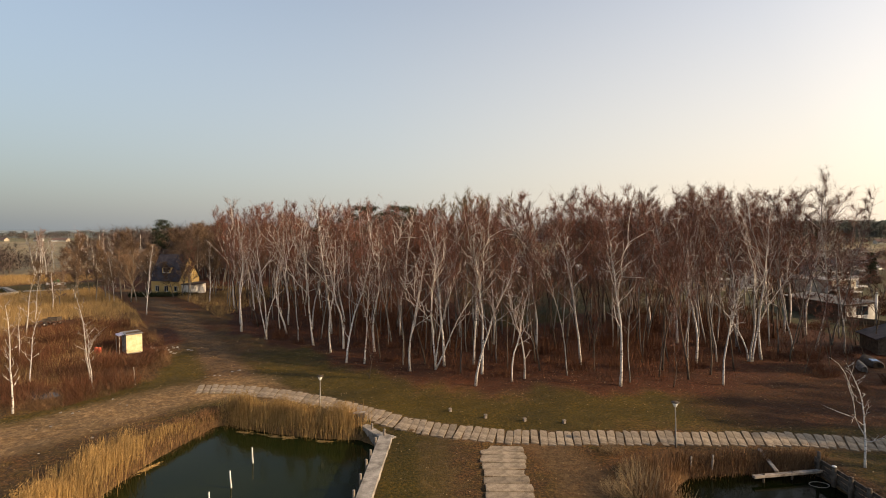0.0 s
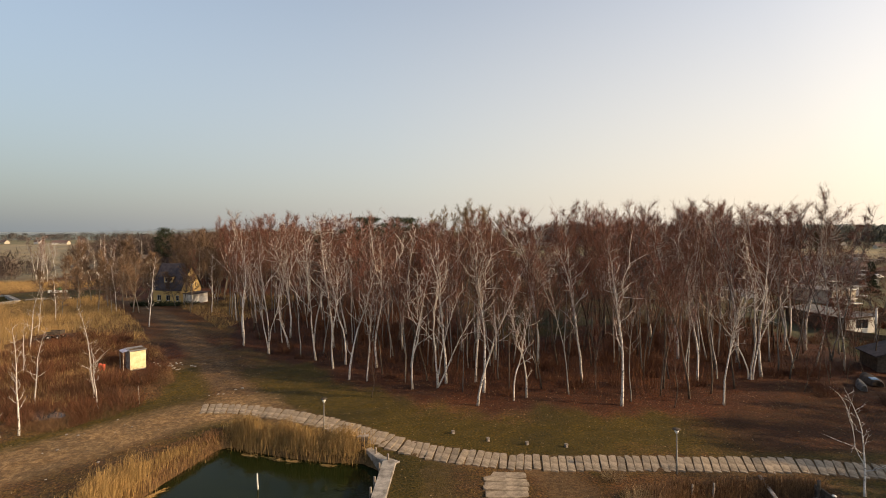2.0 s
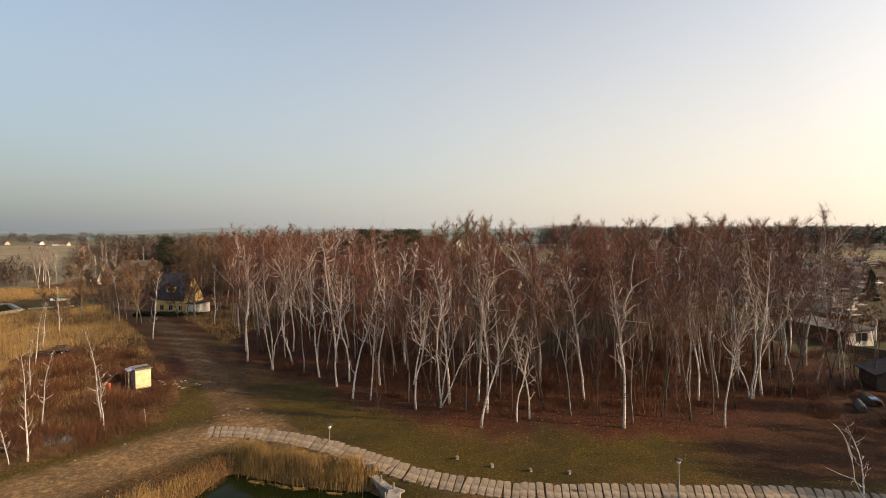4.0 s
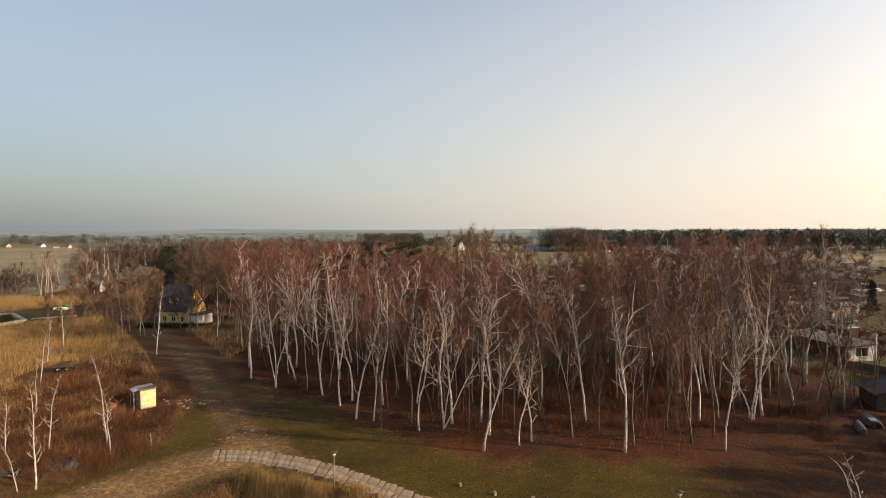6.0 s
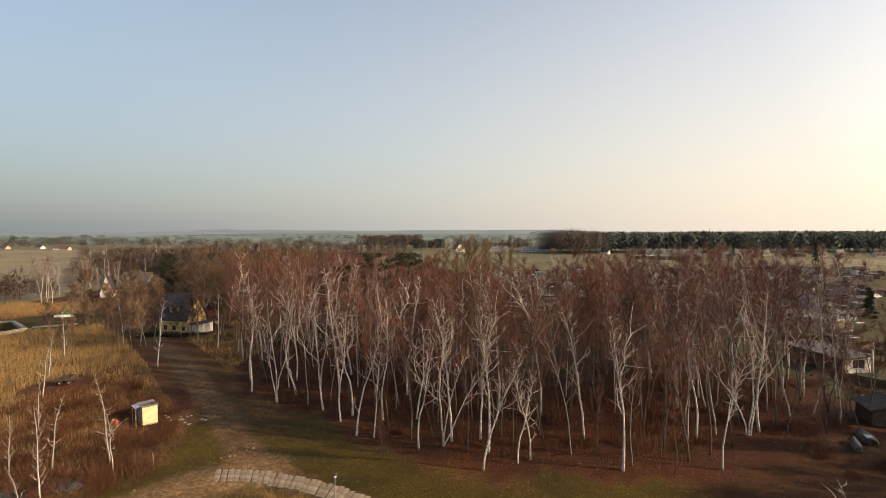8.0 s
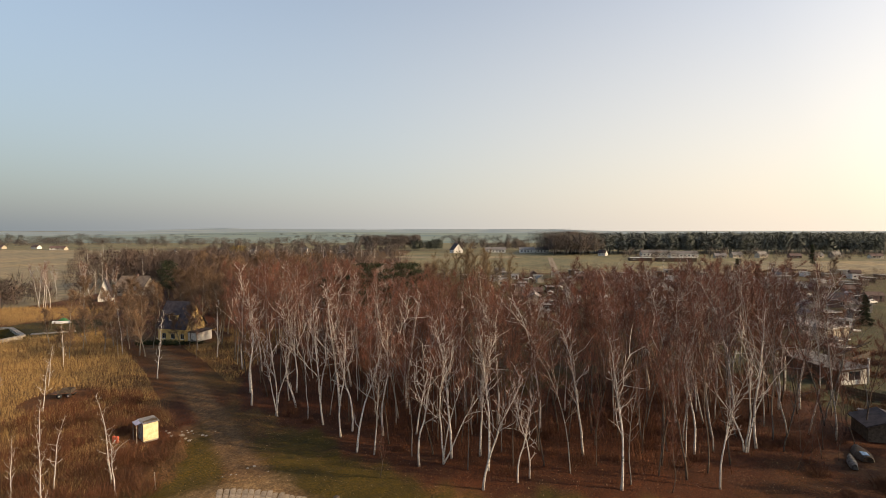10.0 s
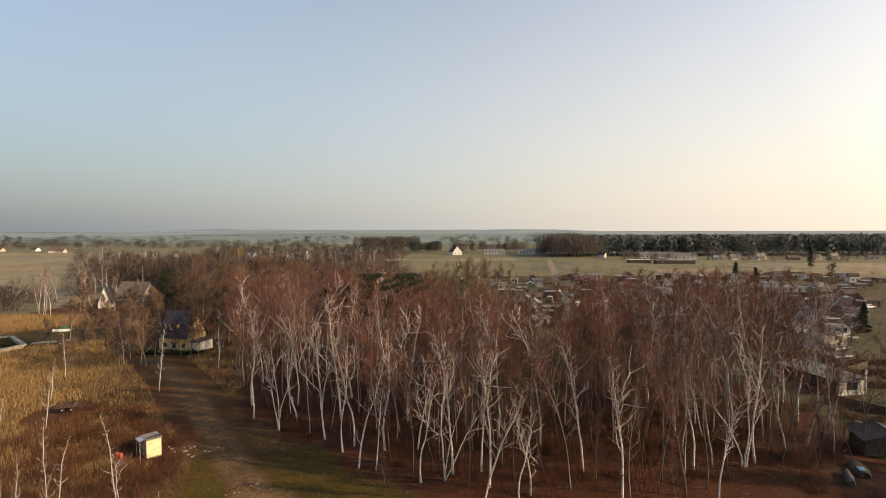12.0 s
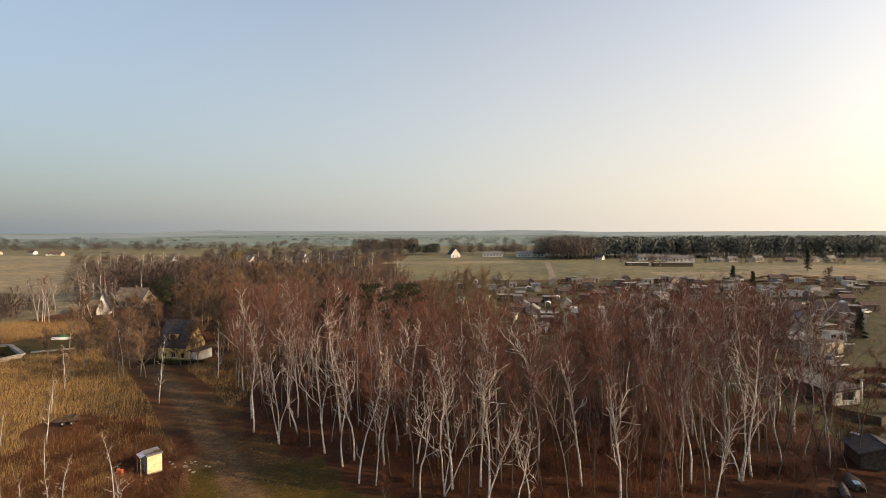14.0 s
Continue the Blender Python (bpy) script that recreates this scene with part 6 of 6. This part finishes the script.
# ---- the garden colony ----
def lean_to_house(m, w, d, low, high):
    """A long garden house whose single roof slope rises from the low side to the high one; its white front faces -y."""
    ob = root("garden_house", "garden house with a white front and a sloping grey felt roof", "hut", "garden houses", m)
    tilt = math.degrees(math.atan2(high - low, w))
    s = Shape()
    wall_with_holes(s, w, low, [(w * 0.34, 0.75, w * 0.78, low - 0.16)], 0.14, Matrix())
    k = len(s.v)
    s.v += [(0, 0, low), (w, 0, low), (w, 0, high), (0, 0.14, low), (w, 0.14, low), (w, 0.14, high)]
    s.f += [(k, k + 1, k + 2), (k + 3, k + 5, k + 4), (k, k + 2, k + 5, k + 3), (k + 1, k + 4, k + 5, k + 2)]
    part("wall", s.welded("front_wall", WHITE), ob, "white-painted front wall")
    window_part(ob, pose(w * 0.34, -0.02, 0.75), w * 0.44, low - 0.91, WHITE)
    # Dark wood on this side wall stands in for the shade on it.
    s = Shape().box(0, 0.142, 0, 0.14, d, low - 0.02)
    part("wall", s.made("side_wall", WOOD_DARK), ob, "boarded side wall, its shade put into a dark colour")
    s = Shape().box(w - 0.14, 0.142, 0, w, d, high - 0.06)
    part("wall", s.made("side_wall", WOOD_GREY), ob)
    s = Shape().box(0.142, d - 0.14, 0, w - 0.142, d, low - 0.02)
    part("wall", s.made("back_wall", WOOD_GREY), ob)
    long = math.hypot(w, high - low)
    part("roof", bevelled(Shape().box(-0.4, -0.45, 0.02, long + 0.4, d + 0.4, 0.14).made("felt_roof", ROOF_GREY), 0.02), ob, "", pose(0, 0, low, 0, -tilt, 0))
    part("fascia", Shape().box(-0.42, -0.49, -0.12, long + 0.42, -0.455, 0.13).made("fascia", WOOD_DARK), ob, "dark front fascia", pose(0, 0, low, 0, -tilt, 0))
    part("fascia", Shape().box(-0.42, d + 0.405, -0.1, long + 0.42, d + 0.43, 0.15).made("fascia", WHITE), ob, "white rear edge board", pose(0, 0, low, 0, -tilt, 0))
    for q in range(1, 6):
        part("felt_seam", Shape().box(-0.38, d * q / 6 - 0.03, 0.142, long + 0.38, d * q / 6 + 0.03, 0.156).made("felt_seam", ROOF_DARK), ob, "", pose(0, 0, low, 0, -tilt, 0))
    return ob


lean_to_house(up(66.0, 82.0, 9), 5.4, 12.0, 2.45, 2.85)
ob = root("chimney_pipe", "white flue pipe beside the garden house", "chimney", "", up(71.0, 82.2))
part("pipe", Shape().tube([(0, 0, -0.1), (0, 0, 4.2)], [0.17, 0.17], 10).made("pipe", WHITE, True), ob)
part("cowl", Shape().tube([(0, 0, 4.203), (0, 0, 4.45)], [0.24, 0.22], 10).made("cowl", METAL, True), ob, "dark metal cowl")
gable_house("garden_shed", "dark timber shed with a dark gabled roof", "shed", up(57.6, 58.2, 74), 4.2, 5.6, 1.9, 2.9, WOOD_DARK, ROOF_DARK, WHITE, [(1.6, 0.8, 1.0, 0.8)], [], 0.35, "garden houses")
flat_hut("garden_hut", "beige garden house with a grey flat roof", up(88.2, 114.2, 24), 9.0, 8.5, 2.8, BEIGE, ROOF_GREY, "garden houses", 3)
gable_house("garden_house", "red brick garden house with a brown roof", "hut", up(116, 170, -25), 6.5, 5.5, 2.4, 4.6, BRICK, ROOF_RED, WHITE, [(1, 0.9, 1.2, 1)], [(2, 0.9, 1, 1)], 0.35, "garden houses")
gable_house("garden_house", "low brick garden house with a dark roof", "hut", up(126, 166, -20), 9, 6, 2.4, 4.6, BRICK, ROOF_DARK, WHITE, [(1, 0.9, 1.2, 1), (5, 0.9, 1.2, 1)], [(2, 0.9, 1, 1)], 0.35, "garden houses")
for x, y, turn, w, d, wm, lab in [(78.5, 98.5, 12, 3.6, 3.0, WOOD_DARK, "small dark wooden hut with a grey felt roof"), (84.0, 105.5, 20, 3.2, 2.8, WOOD_GREY, "grey wooden tool hut with a felt roof"), (92.0, 127.0, 15, 4.6, 3.6, BEIGE, "beige garden hut with a felt roof"), (103.0, 131.0, -12, 4.2, 3.4, WHITE, "white garden hut with a felt roof"), (108.0, 141.0, 8, 5.0, 4.0, WOOD_DARK, "dark wooden garden hut with a felt roof")]:
    flat_hut("garden_hut", lab, up(x, y, turn), w, d, 2.3, wm, ROOF_GREY, "garden houses")


def plank_fence(a, c, high):
    """A close-boarded fence from a to c: posts, rails and boards."""
    d = math.dist(a, c)
    ob = root("garden_fence", "dark weathered plank fence beside the garden house", "fence", "garden fences", up(a[0], a[1], math.degrees(math.atan2(c[1] - a[1], c[0] - a[0]))))
    post = bevelled(Shape().box(-0.05, -0.05, -0.3, 0.05, 0.05, high + 0.1).made("fence_post", WOOD_GREY), 0.01)
    for i in range(int(d / 1.8) + 1):
        part("post", post, ob, "", pose(i * 1.8, 0.09, 0))
    board = Shape().box(-0.085, -0.012, 0.05, 0.085, 0.012, high).made("fence_board", WOOD_DARK)
    for i in range(int(d / 0.19)):
        part("board", board, ob, "", pose(0.1 + i * 0.19, 0, 0.01 * math.sin(i * 2.3)))
    for z in (0.3, high - 0.3):
        part("rail", Shape().box(0, 0.014, z, d, 0.04, z + 0.08).made("fence_rail", WOOD_GREY), ob)
    return ob


plank_fence((62.0, 79.5), (66.5, 73.0), 1.3)
plank_fence((66.5, 73.0), (72.0, 76.5), 1.3)
plank_fence((75.0, 92.5), (86.0, 99.5), 1.4)
flat_hut("garden_hut", "white garden hut with a flat white-edged roof", up(150, 218, -10), 8, 5, 2.6, WHITE, ROOF_GREY, "garden houses")
r = np.random.default_rng(91)
spots = [(9.3, 199, 0), (19.7, 172, 1), (21.1, 136, 2), (39.9, 233, 3), (33.7, 191, 4), (36, 215, 3)]
for _ in range(9000):
    if len(spots) >= 125:
        break
    x, y = r.uniform(8, 235), r.uniform(118, 290)
    if x > 0.87 * y or (y < 132 and (x < 60 or x > 96)) or math.hypot(x - 93, y - 119) < 12 or math.hypot(x - 122, y - 168) < 14 or math.hypot(x - 152, y - 220) < 9:
        continue
    if all(math.hypot(x - a, y - c) > 7.6 for a, c, _ in spots):
        spots.append((x, y, int(r.integers(6))))
for x, y, k in spots:
    turn = r.choice([-8, 82]) + r.normal(0, 5)
    w, d = r.uniform(3.5, 6.5), r.uniform(3, 5)
    wall_m = [WHITE, BEIGE, BEIGE, WOOD_GREY, BRICK, WOOD_DARK][k]
    tint = ["white", "beige", "beige", "grey wooden", "brick-red", "dark wooden"][k]
    if k in (0, 2, 3, 5):
        flat_hut("garden_hut", f"{tint} garden hut with a flat felt roof", up(x, y, turn), w, d, r.uniform(2.3, 2.7), wall_m, [ROOF_GREY, WHITE, ROOF_GREY][k % 3], "garden huts")
    else:
        gable_house("garden_hut", f"{tint} garden hut with a small gabled roof", "hut", up(x, y, turn), w, d, 2.2, 2.2 + d * 0.32, wall_m, ROOF_RED if k == 4 else ROOF_GREY, WHITE, [(0.7, 0.9, 1.0, 0.9)], [(1.0, 0.9, 0.9, 0.9)], 0.3, "garden huts", door=w - 1.6)


def car(m, paint, label):
    ob = root("car", label, "car", "parked cars", m)
    prof = [(-2.1, 0.35), (2.1, 0.35), (2.15, 0.75), (1.2, 0.92), (0.6, 1.42), (-1.1, 1.46), (-1.95, 0.98), (-2.15, 0.8)]
    s = Shape()
    n = len(prof)
    s.v = [(x, -0.85 if z < 1 else -0.68, z) for x, z in prof] + [(x, 0.85 if z < 1 else 0.68, z) for x, z in prof]
    s.f = [tuple(range(n)), tuple(reversed(range(n, 2 * n)))] + [(i, n + i, n + (i + 1) % n, (i + 1) % n) for i in range(n)]
    part("body", bevelled(s.made("car_body", paint), 0.05, 2), ob)
    part("windscreen", Shape().box(0.66, -0.6, 1.0, 1.1, 0.6, 1.3, pose(0.06, 0, 0.12)).made("windscreen", GLASS), ob)
    for sy in (-0.79, 0.79):
        part("side_window", Shape().box(-1.2, sy - 0.01, 1.02, 0.6, sy + 0.01, 1.34).made("side_window", GLASS), ob)
    w = Shape().tube([(0, -0.1, 0), (0, 0.1, 0)], [0.32, 0.32], 14).made("wheel", RUBBER, True)
    for x in (-1.35, 1.35):
        for y in (-0.8, 0.8):
            part("wheel", w, ob, "", pose(x, y, 0.32))
    return ob


car(up(149, 174, 20), WHITE, "white car parked by the gardens")
car(up(128, 214, 35), WHITE, "white car parked between the huts")
car(up(166, 214, -10), BEIGE, "pale car parked by a garden track")
car(up(138, 150, 70), METAL, "silver car parked behind a hut")


# ---- scrub, shed and wreck ----
def kiosk():
    """The small cream box beside the track."""
    ob = root("shed", "small cream-fronted box shed with a flat grey lid", "shed", "", up(-34.7, 58.4, 46))
    s = Shape().box(-0.82, 0.05, 0, 0.82, 1.9, 2.2)
    part("body", bevelled(s.made("shed_body", WOOD_GREY), 0.02), ob)
    s = Shape().box(-0.82, -0.0, 0.1, 0.82, 0.045, 2.2)
    part("front", bevelled(s.made("shed_front", CREAM), 0.01), ob, "bright cream-painted front, flaking below")
    s = Shape().box(-0.92, -0.12, 2.204, 0.92, 2.05, 2.3)
    part("lid", bevelled(s.made("shed_lid", ROOF_GREY), 0.02), ob, "grey felt lid", pose(0, 0, 0, 1.5, 0, 0))
    s = Shape()
    for q in range(17):
        x, z = -1.5 + 0.045 * q, 2.12 + 0.008 * q + 0.03 * (q % 2)
        s.v += [(x, 0.35, z), (x, 1.75, z + 0.08), (x, 1.75, z + 0.095), (x, 0.35, z + 0.015)]
    for q in range(16):
        s.f += [tuple(4 * q + i for i in (j, (j + 1) % 4)) + tuple(4 * q + 4 + i for i in ((j + 1) % 4, j)) for j in range(4)]
    s.f += [(0, 3, 2, 1), (64, 65, 66, 67)]
    for x, y in ((-1.44, 0.25), (-1.44, 1.6)):
        part("post", Shape().box(x - 0.04, y - 0.04, -0.1, x + 0.04, y + 0.04, 2.12).made("lean_to_post", WOOD_GREY), ob)
    part("sheet", s.made("plastic_sheet", LILAC), ob, "pale lilac-grey corrugated sheet of a lean-to")
    part("beam", Shape().box(-0.7, 0.3, 2.33, 0.8, 0.45, 2.46, pose(0, 0, 0, 0, 0, 12)).made("roof_beam", WOOD_DARK), ob, "dark loose beam on the lid")
    part("beam", Shape().box(0.1, 0.2, 2.335, 0.75, 0.8, 2.42, pose(0, 0, 0, 0, 0, -9)).made("roof_board", WOOD_DARK), ob, "dark loose board on the lid")
    s = Shape().box(-0.75, -0.2, 0.02, 0.75, 0.0, 0.1)
    part("step", s.made("shed_step", WOOD_GREY), ob)
    return ob


kiosk()
for dx in (0, 0.5):
    s = Shape().tube([(0, 0, -0.1), (0, 0, 0.75), (0, 0, 0.8)], [0.18, 0.18, 0.12], 8)
    ob = tagged(new("gas_bottle", s.made("gas_bottle", RED_PAINT, True)), "red gas bottle standing beside the box shed", "bottle", "red bottles")
    ob.matrix_basis = up(-38.6 + dx, 57.6 - dx * 0.3)


def cart():
    """An old farm trailer rusting in the grass."""
    ob = root("farm_trailer", "dark rusty farm trailer in dry grass", "trailer", "", up(-55.8, 73.0, 14))
    s = Shape().box(-1.5, -0.75, 0.62, 1.5, 0.75, 0.74).box(-2.9, -0.07, 0.5, -1.5, 0.07, 0.6).box(1.5, -0.06, 0.64, 3.0, 0.06, 0.72)
    part("frame", bevelled(s.made("trailer_frame", RUST), 0.015), ob)
    s = Shape().box(-0.6, -0.72, 0.744, 1.2, -0.66, 1.2).box(-0.6, 0.66, 0.744, 1.2, 0.72, 1.2).box(1.14, -0.66, 0.744, 1.2, 0.66, 1.25)
    part("side_board", s.made("side_board", WOOD_DARK), ob)
    for x in (-0.3, 0.9):
        for y in (-0.85, 0.85):
            w = part("wheel", Shape().tube([(0, -0.1, 0), (0, 0.1, 0)], [0.36, 0.36], 14).made("trailer_wheel", RUBBER, True), ob, "", pose(x, y, 0.36))
            part("hub", Shape().tube([(0, -0.12, 0), (0, 0.12, 0)], [0.13, 0.13], 10).made("hub", METAL, True), w)
    return ob


cart()


HULL_GREY = two_tone("weathered_hull", (0.06, 0.055, 0.05), (0.2, 0.185, 0.17), 2.0, 0.8, fine=14)


def hull(name, label, m, long, wide, material, cover=None):
    """An upturned or covered small boat."""
    ob = root(name, label, "boat", "boats ashore", m)
    s = Shape()
    k, q = 9, 7
    for i in range(k):
        t = i / (k - 1)
        w = wide / 2 * (math.sin(math.pi * min(0.98, 0.12 + 0.8 * t)) ** 0.6)
        for j in range(q):
            a = math.pi * j / (q - 1)
            s.v.append(((t - 0.5) * long, w * math.cos(a), 0.1 + 0.6 * math.sin(a) ** 0.8))
    s.f = [(i * q + j, i * q + j + 1, (i + 1) * q + j + 1, (i + 1) * q + j) for i in range(k - 1) for j in range(q - 1)]
    s.f += [tuple(range(q)), tuple(reversed(range((k - 1) * q, k * q)))]
    part("hull", s.made("hull", material, True), ob)
    for x in (-long * 0.25, long * 0.25):
        part("trestle", Shape().box(x - 0.06, -wide * 0.45, 0, x + 0.06, wide * 0.45, 0.12).made("trestle", WOOD_DARK), ob)
    if cover:
        part("cover", Shape().tube([(-long * 0.3, 0.9, 0.4), (0, 0.95, 0.75), (long * 0.3, 0.9, 0.4)], [0.4, 0.75, 0.35], 9).made("cover", cover, True), ob, "green tarpaulin cover")
    return ob


hull("boat", "white upturned boat beside a green tarpaulin", up(-104.5, 138.0, 6), 4.6, 1.7, WHITE, GREEN_TARP)
hull("boat", "long grey boat hull stored beside the yard", up(45.3, 53.6, 60), 3.2, 0.9, HULL_GREY)
hull("boat", "dark boat under a brown and blue cover", up(48.2, 55.8, 68), 3.8, 1.9, WOOD_DARK)
s = Shape().box(-0.5, -0.35, 0, 0.5, 0.35, 0.12)
ob = tagged(new("boat_cover", bevelled(s.made("boat_cover", BLUE_TARP), 0.05, 2)), "pale blue folded cover on the dark boat", "cover")
ob.matrix_basis = up(47.8, 55.0, 68) @ Matrix.Translation((0, 0, 0.6))


def mooring_quay():
    ob = root("mooring_quay", "pale concrete edge of a distant mooring basin", "quay")
    for a, c in (((-120, 130.5), (-112.5, 131.0)), ((-112.5, 131.0), (-101.5, 121.5)), ((-101.5, 121.5), (-104, 112))):
        d = math.dist(a, c)
        s = Shape().box(0, -0.5, -2.2, d, 0.5, 0.25)
        part("wall", bevelled(s.made("mooring_wall", CONCRETE_PALE), 0.03), ob, "", pose(a[0], a[1], 0, 0, 0, math.degrees(math.atan2(c[1] - a[1], c[0] - a[0]))))
    s = Shape().box(0, -0.6, 0, 9, 0.6, 0.3)
    part("slipway", bevelled(s.made("slipway", CONCRETE_PALE), 0.03), ob, "", pose(-100.6, 122.6, 0.0, 0, 0, 28))
    return ob


mooring_quay()
# The road across the meadow.
s = Shape().prism([(66, 300), (70, 300), (99, 452), (94.5, 452)], -0.1, 0.06)
tagged(new("road", s.made("road", CONCRETE)), "pale straight road across the meadow", "road", kind="structure")


# ---- garden clutter ----
def greenhouse(m):
    ob = root("greenhouse", "small pale greenhouse in a garden plot", "greenhouse", "greenhouses", m)
    s = Shape()
    for x in (0, 1.0, 2.0, 3.0):
        s.box(x - 0.03, 0, 0, x + 0.03, 0.06, 1.7).box(x - 0.03, 1.94, 0, x + 0.03, 2.0, 1.7)
    part("frame", s.made("greenhouse_frame", METAL), ob)
    for y in (0.02, 1.95):
        part("pane", Shape().box(0, y, 0.05, 3, y + 0.02, 1.68).made("greenhouse_pane", SHADE), ob)
    for side in (0, 1):
        part("roof", Shape().box(-0.05, 0, 0, 3.05, 1.2, 0.03).made("greenhouse_roof", SHADE), ob, "", pose(0, 1.0, 2.15) @ pose(0, 0, 0, -22, 0, 0) if side else pose(3, 1.0, 2.15, 0, 0, 180) @ pose(0, 0, 0, -22, 0, 0))
    return ob


first = greenhouse(up(30, 160, -8))
r = np.random.default_rng(97)
count = 0
while count < 26:
    x, y = r.uniform(10, 200), r.uniform(125, 285)
    if x > 0.85 * y or any(math.hypot(x - a, y - c) < 5.5 for a, c, _ in spots):
        continue
    copy_thing(first, up(x, y, r.choice([-8, 82]) + r.normal(0, 4)))
    count += 1


def plank_stack(m, k):
    ob = tagged(new("board_stack", None), "stack of weathered boards in a garden plot", "boards", "board stacks")
    ob.matrix_basis = m
    for i in range(3):
        part("board", bevelled(Shape().box(-1.3 + 0.1 * i, -0.45, 0.16 * i, 1.3, 0.4, 0.16 * i + 0.14).made("board", [WHITE, WOOD_GREY, METAL][(i + k) % 3]), 0.02), ob)
    return ob


stacks = [plank_stack(up(60 + 9 * k, 140 + 6 * k, 20 * k), k) for k in range(3)]
for i in range(50):
    x, y = r.uniform(12, 200), r.uniform(122, 285)
    if x < 0.86 * y and all(math.hypot(x - a, y - c) > 4.5 for a, c, _ in spots):
        copy_thing(stacks[i % 3], up(x, y, r.uniform(0, 180)))
for x, y, t in [(62, 66, 20), (66, 69, 70), (60, 69, 120), (75, 78, 10), (80, 84, 60), (78, 70, 30), (84, 92, 75), (92, 98, 15)]:
    copy_thing(stacks[int(x) % 3], up(x, y, t))


# ---- small things on the ground ----
s = Shape().tube([(0, 0, -0.2), (0.03, 0, 0.8), (0.02, 0.03, 1.7)], [0.06, 0.05, 0.04], 7)
ob = tagged(new("wooden_stake", s.made("bank_stake", WOOD_GREY, True)), "thin grey wooden stake at the edge of the scrub", "stake")
ob.matrix_basis = up(-28.3, 47.9) @ pose(0, 0, 0, 2, -3, 0)


def stone_mesh(seed):
    bm = bmesh.new()
    bmesh.ops.create_icosphere(bm, subdivisions=1, radius=0.5)
    r = np.random.default_rng(seed)
    for v in bm.verts:
        v.co = v.co * float(r.uniform(0.75, 1.15))
        v.co.z *= 0.55
    me = bpy.data.meshes.new("stone")
    bm.to_mesh(me)
    bm.free()
    me.materials.append(CONCRETE_PALE)
    return me


STONES = [stone_mesh(k) for k in range(4)]
r = np.random.default_rng(103)
for i in range(46):
    if i < 22:
        x, y, size = r.normal(-31.6, 1.3), r.normal(60.2, 1.0), r.uniform(0.15, 0.5)
    elif i < 30:
        x, y, size = r.normal(-20.5, 1.2), r.normal(51.5, 0.8), r.uniform(0.12, 0.4)
    else:
        x, y, size = r.uniform(-31, -22), r.uniform(33, 45), r.uniform(0.08, 0.28)
    if signed(POND, x, y) < 1:
        continue
    ob = tagged(new("stone", STONES[i % 4]), "pale rubble stone lying on bare ground", "stone", "rubble on the bank")
    ob.matrix_basis = pose(x, y, float(land(x, y)) + 0.05 * size, 0, 0, r.uniform(0, 360)) @ Matrix.Scale(size, 4)

# Sheets of reed litter afloat along the reeds.
for x, y, w, d, t in [(-14.6, 39.2, 0.9, 0.2, -15), (-12.2, 38.5, 1.1, 0.25, -22), (-10.8, 38.2, 0.6, 0.2, -10), (-8.0, 37.5, 0.8, 0.2, -12), (-18.6, 33.2, 1.0, 0.25, 60)]:
    k = 60
    base = np.c_[r.normal(0, w / 2.5, k), r.normal(0, d / 2, k), r.uniform(0, 0.02, k)]
    a = r.normal(0, 0.35, k)
    v, f = slivers(base, base + np.c_[0.4 * np.cos(a), 0.4 * np.sin(a), r.uniform(0, 0.03, k)], 0.04, r)
    ob = tagged(new("floating_reeds", mesh("floating_reeds", v.tolist(), f, REED)), "broken pale reeds afloat on the pond", "reeds", "floating reeds", "stuff")
    ob.matrix_basis = pose(x, y, -0.745, 0, 0, t)

# A shallow pool in the scrub.
s = Shape()
k = 22
px, py = -36.5, 43.8
s.v = [(3.4 * (1 + 0.2 * math.sin(3 * a + 1)) * math.cos(a), 1.7 * (1 + 0.15 * math.sin(2 * a)) * math.sin(a), 0) for a in (2 * math.pi * i / k for i in range(k))]
s.f = [tuple(range(k))]
ob = tagged(new("water_pool", s.made("water_pool", WATER_FAR)), "shallow grey pool among the scrub", "water", kind="structure")
ob.matrix_basis = pose(px, py, float(land(px, py)) + 0.14)


slab_paths()
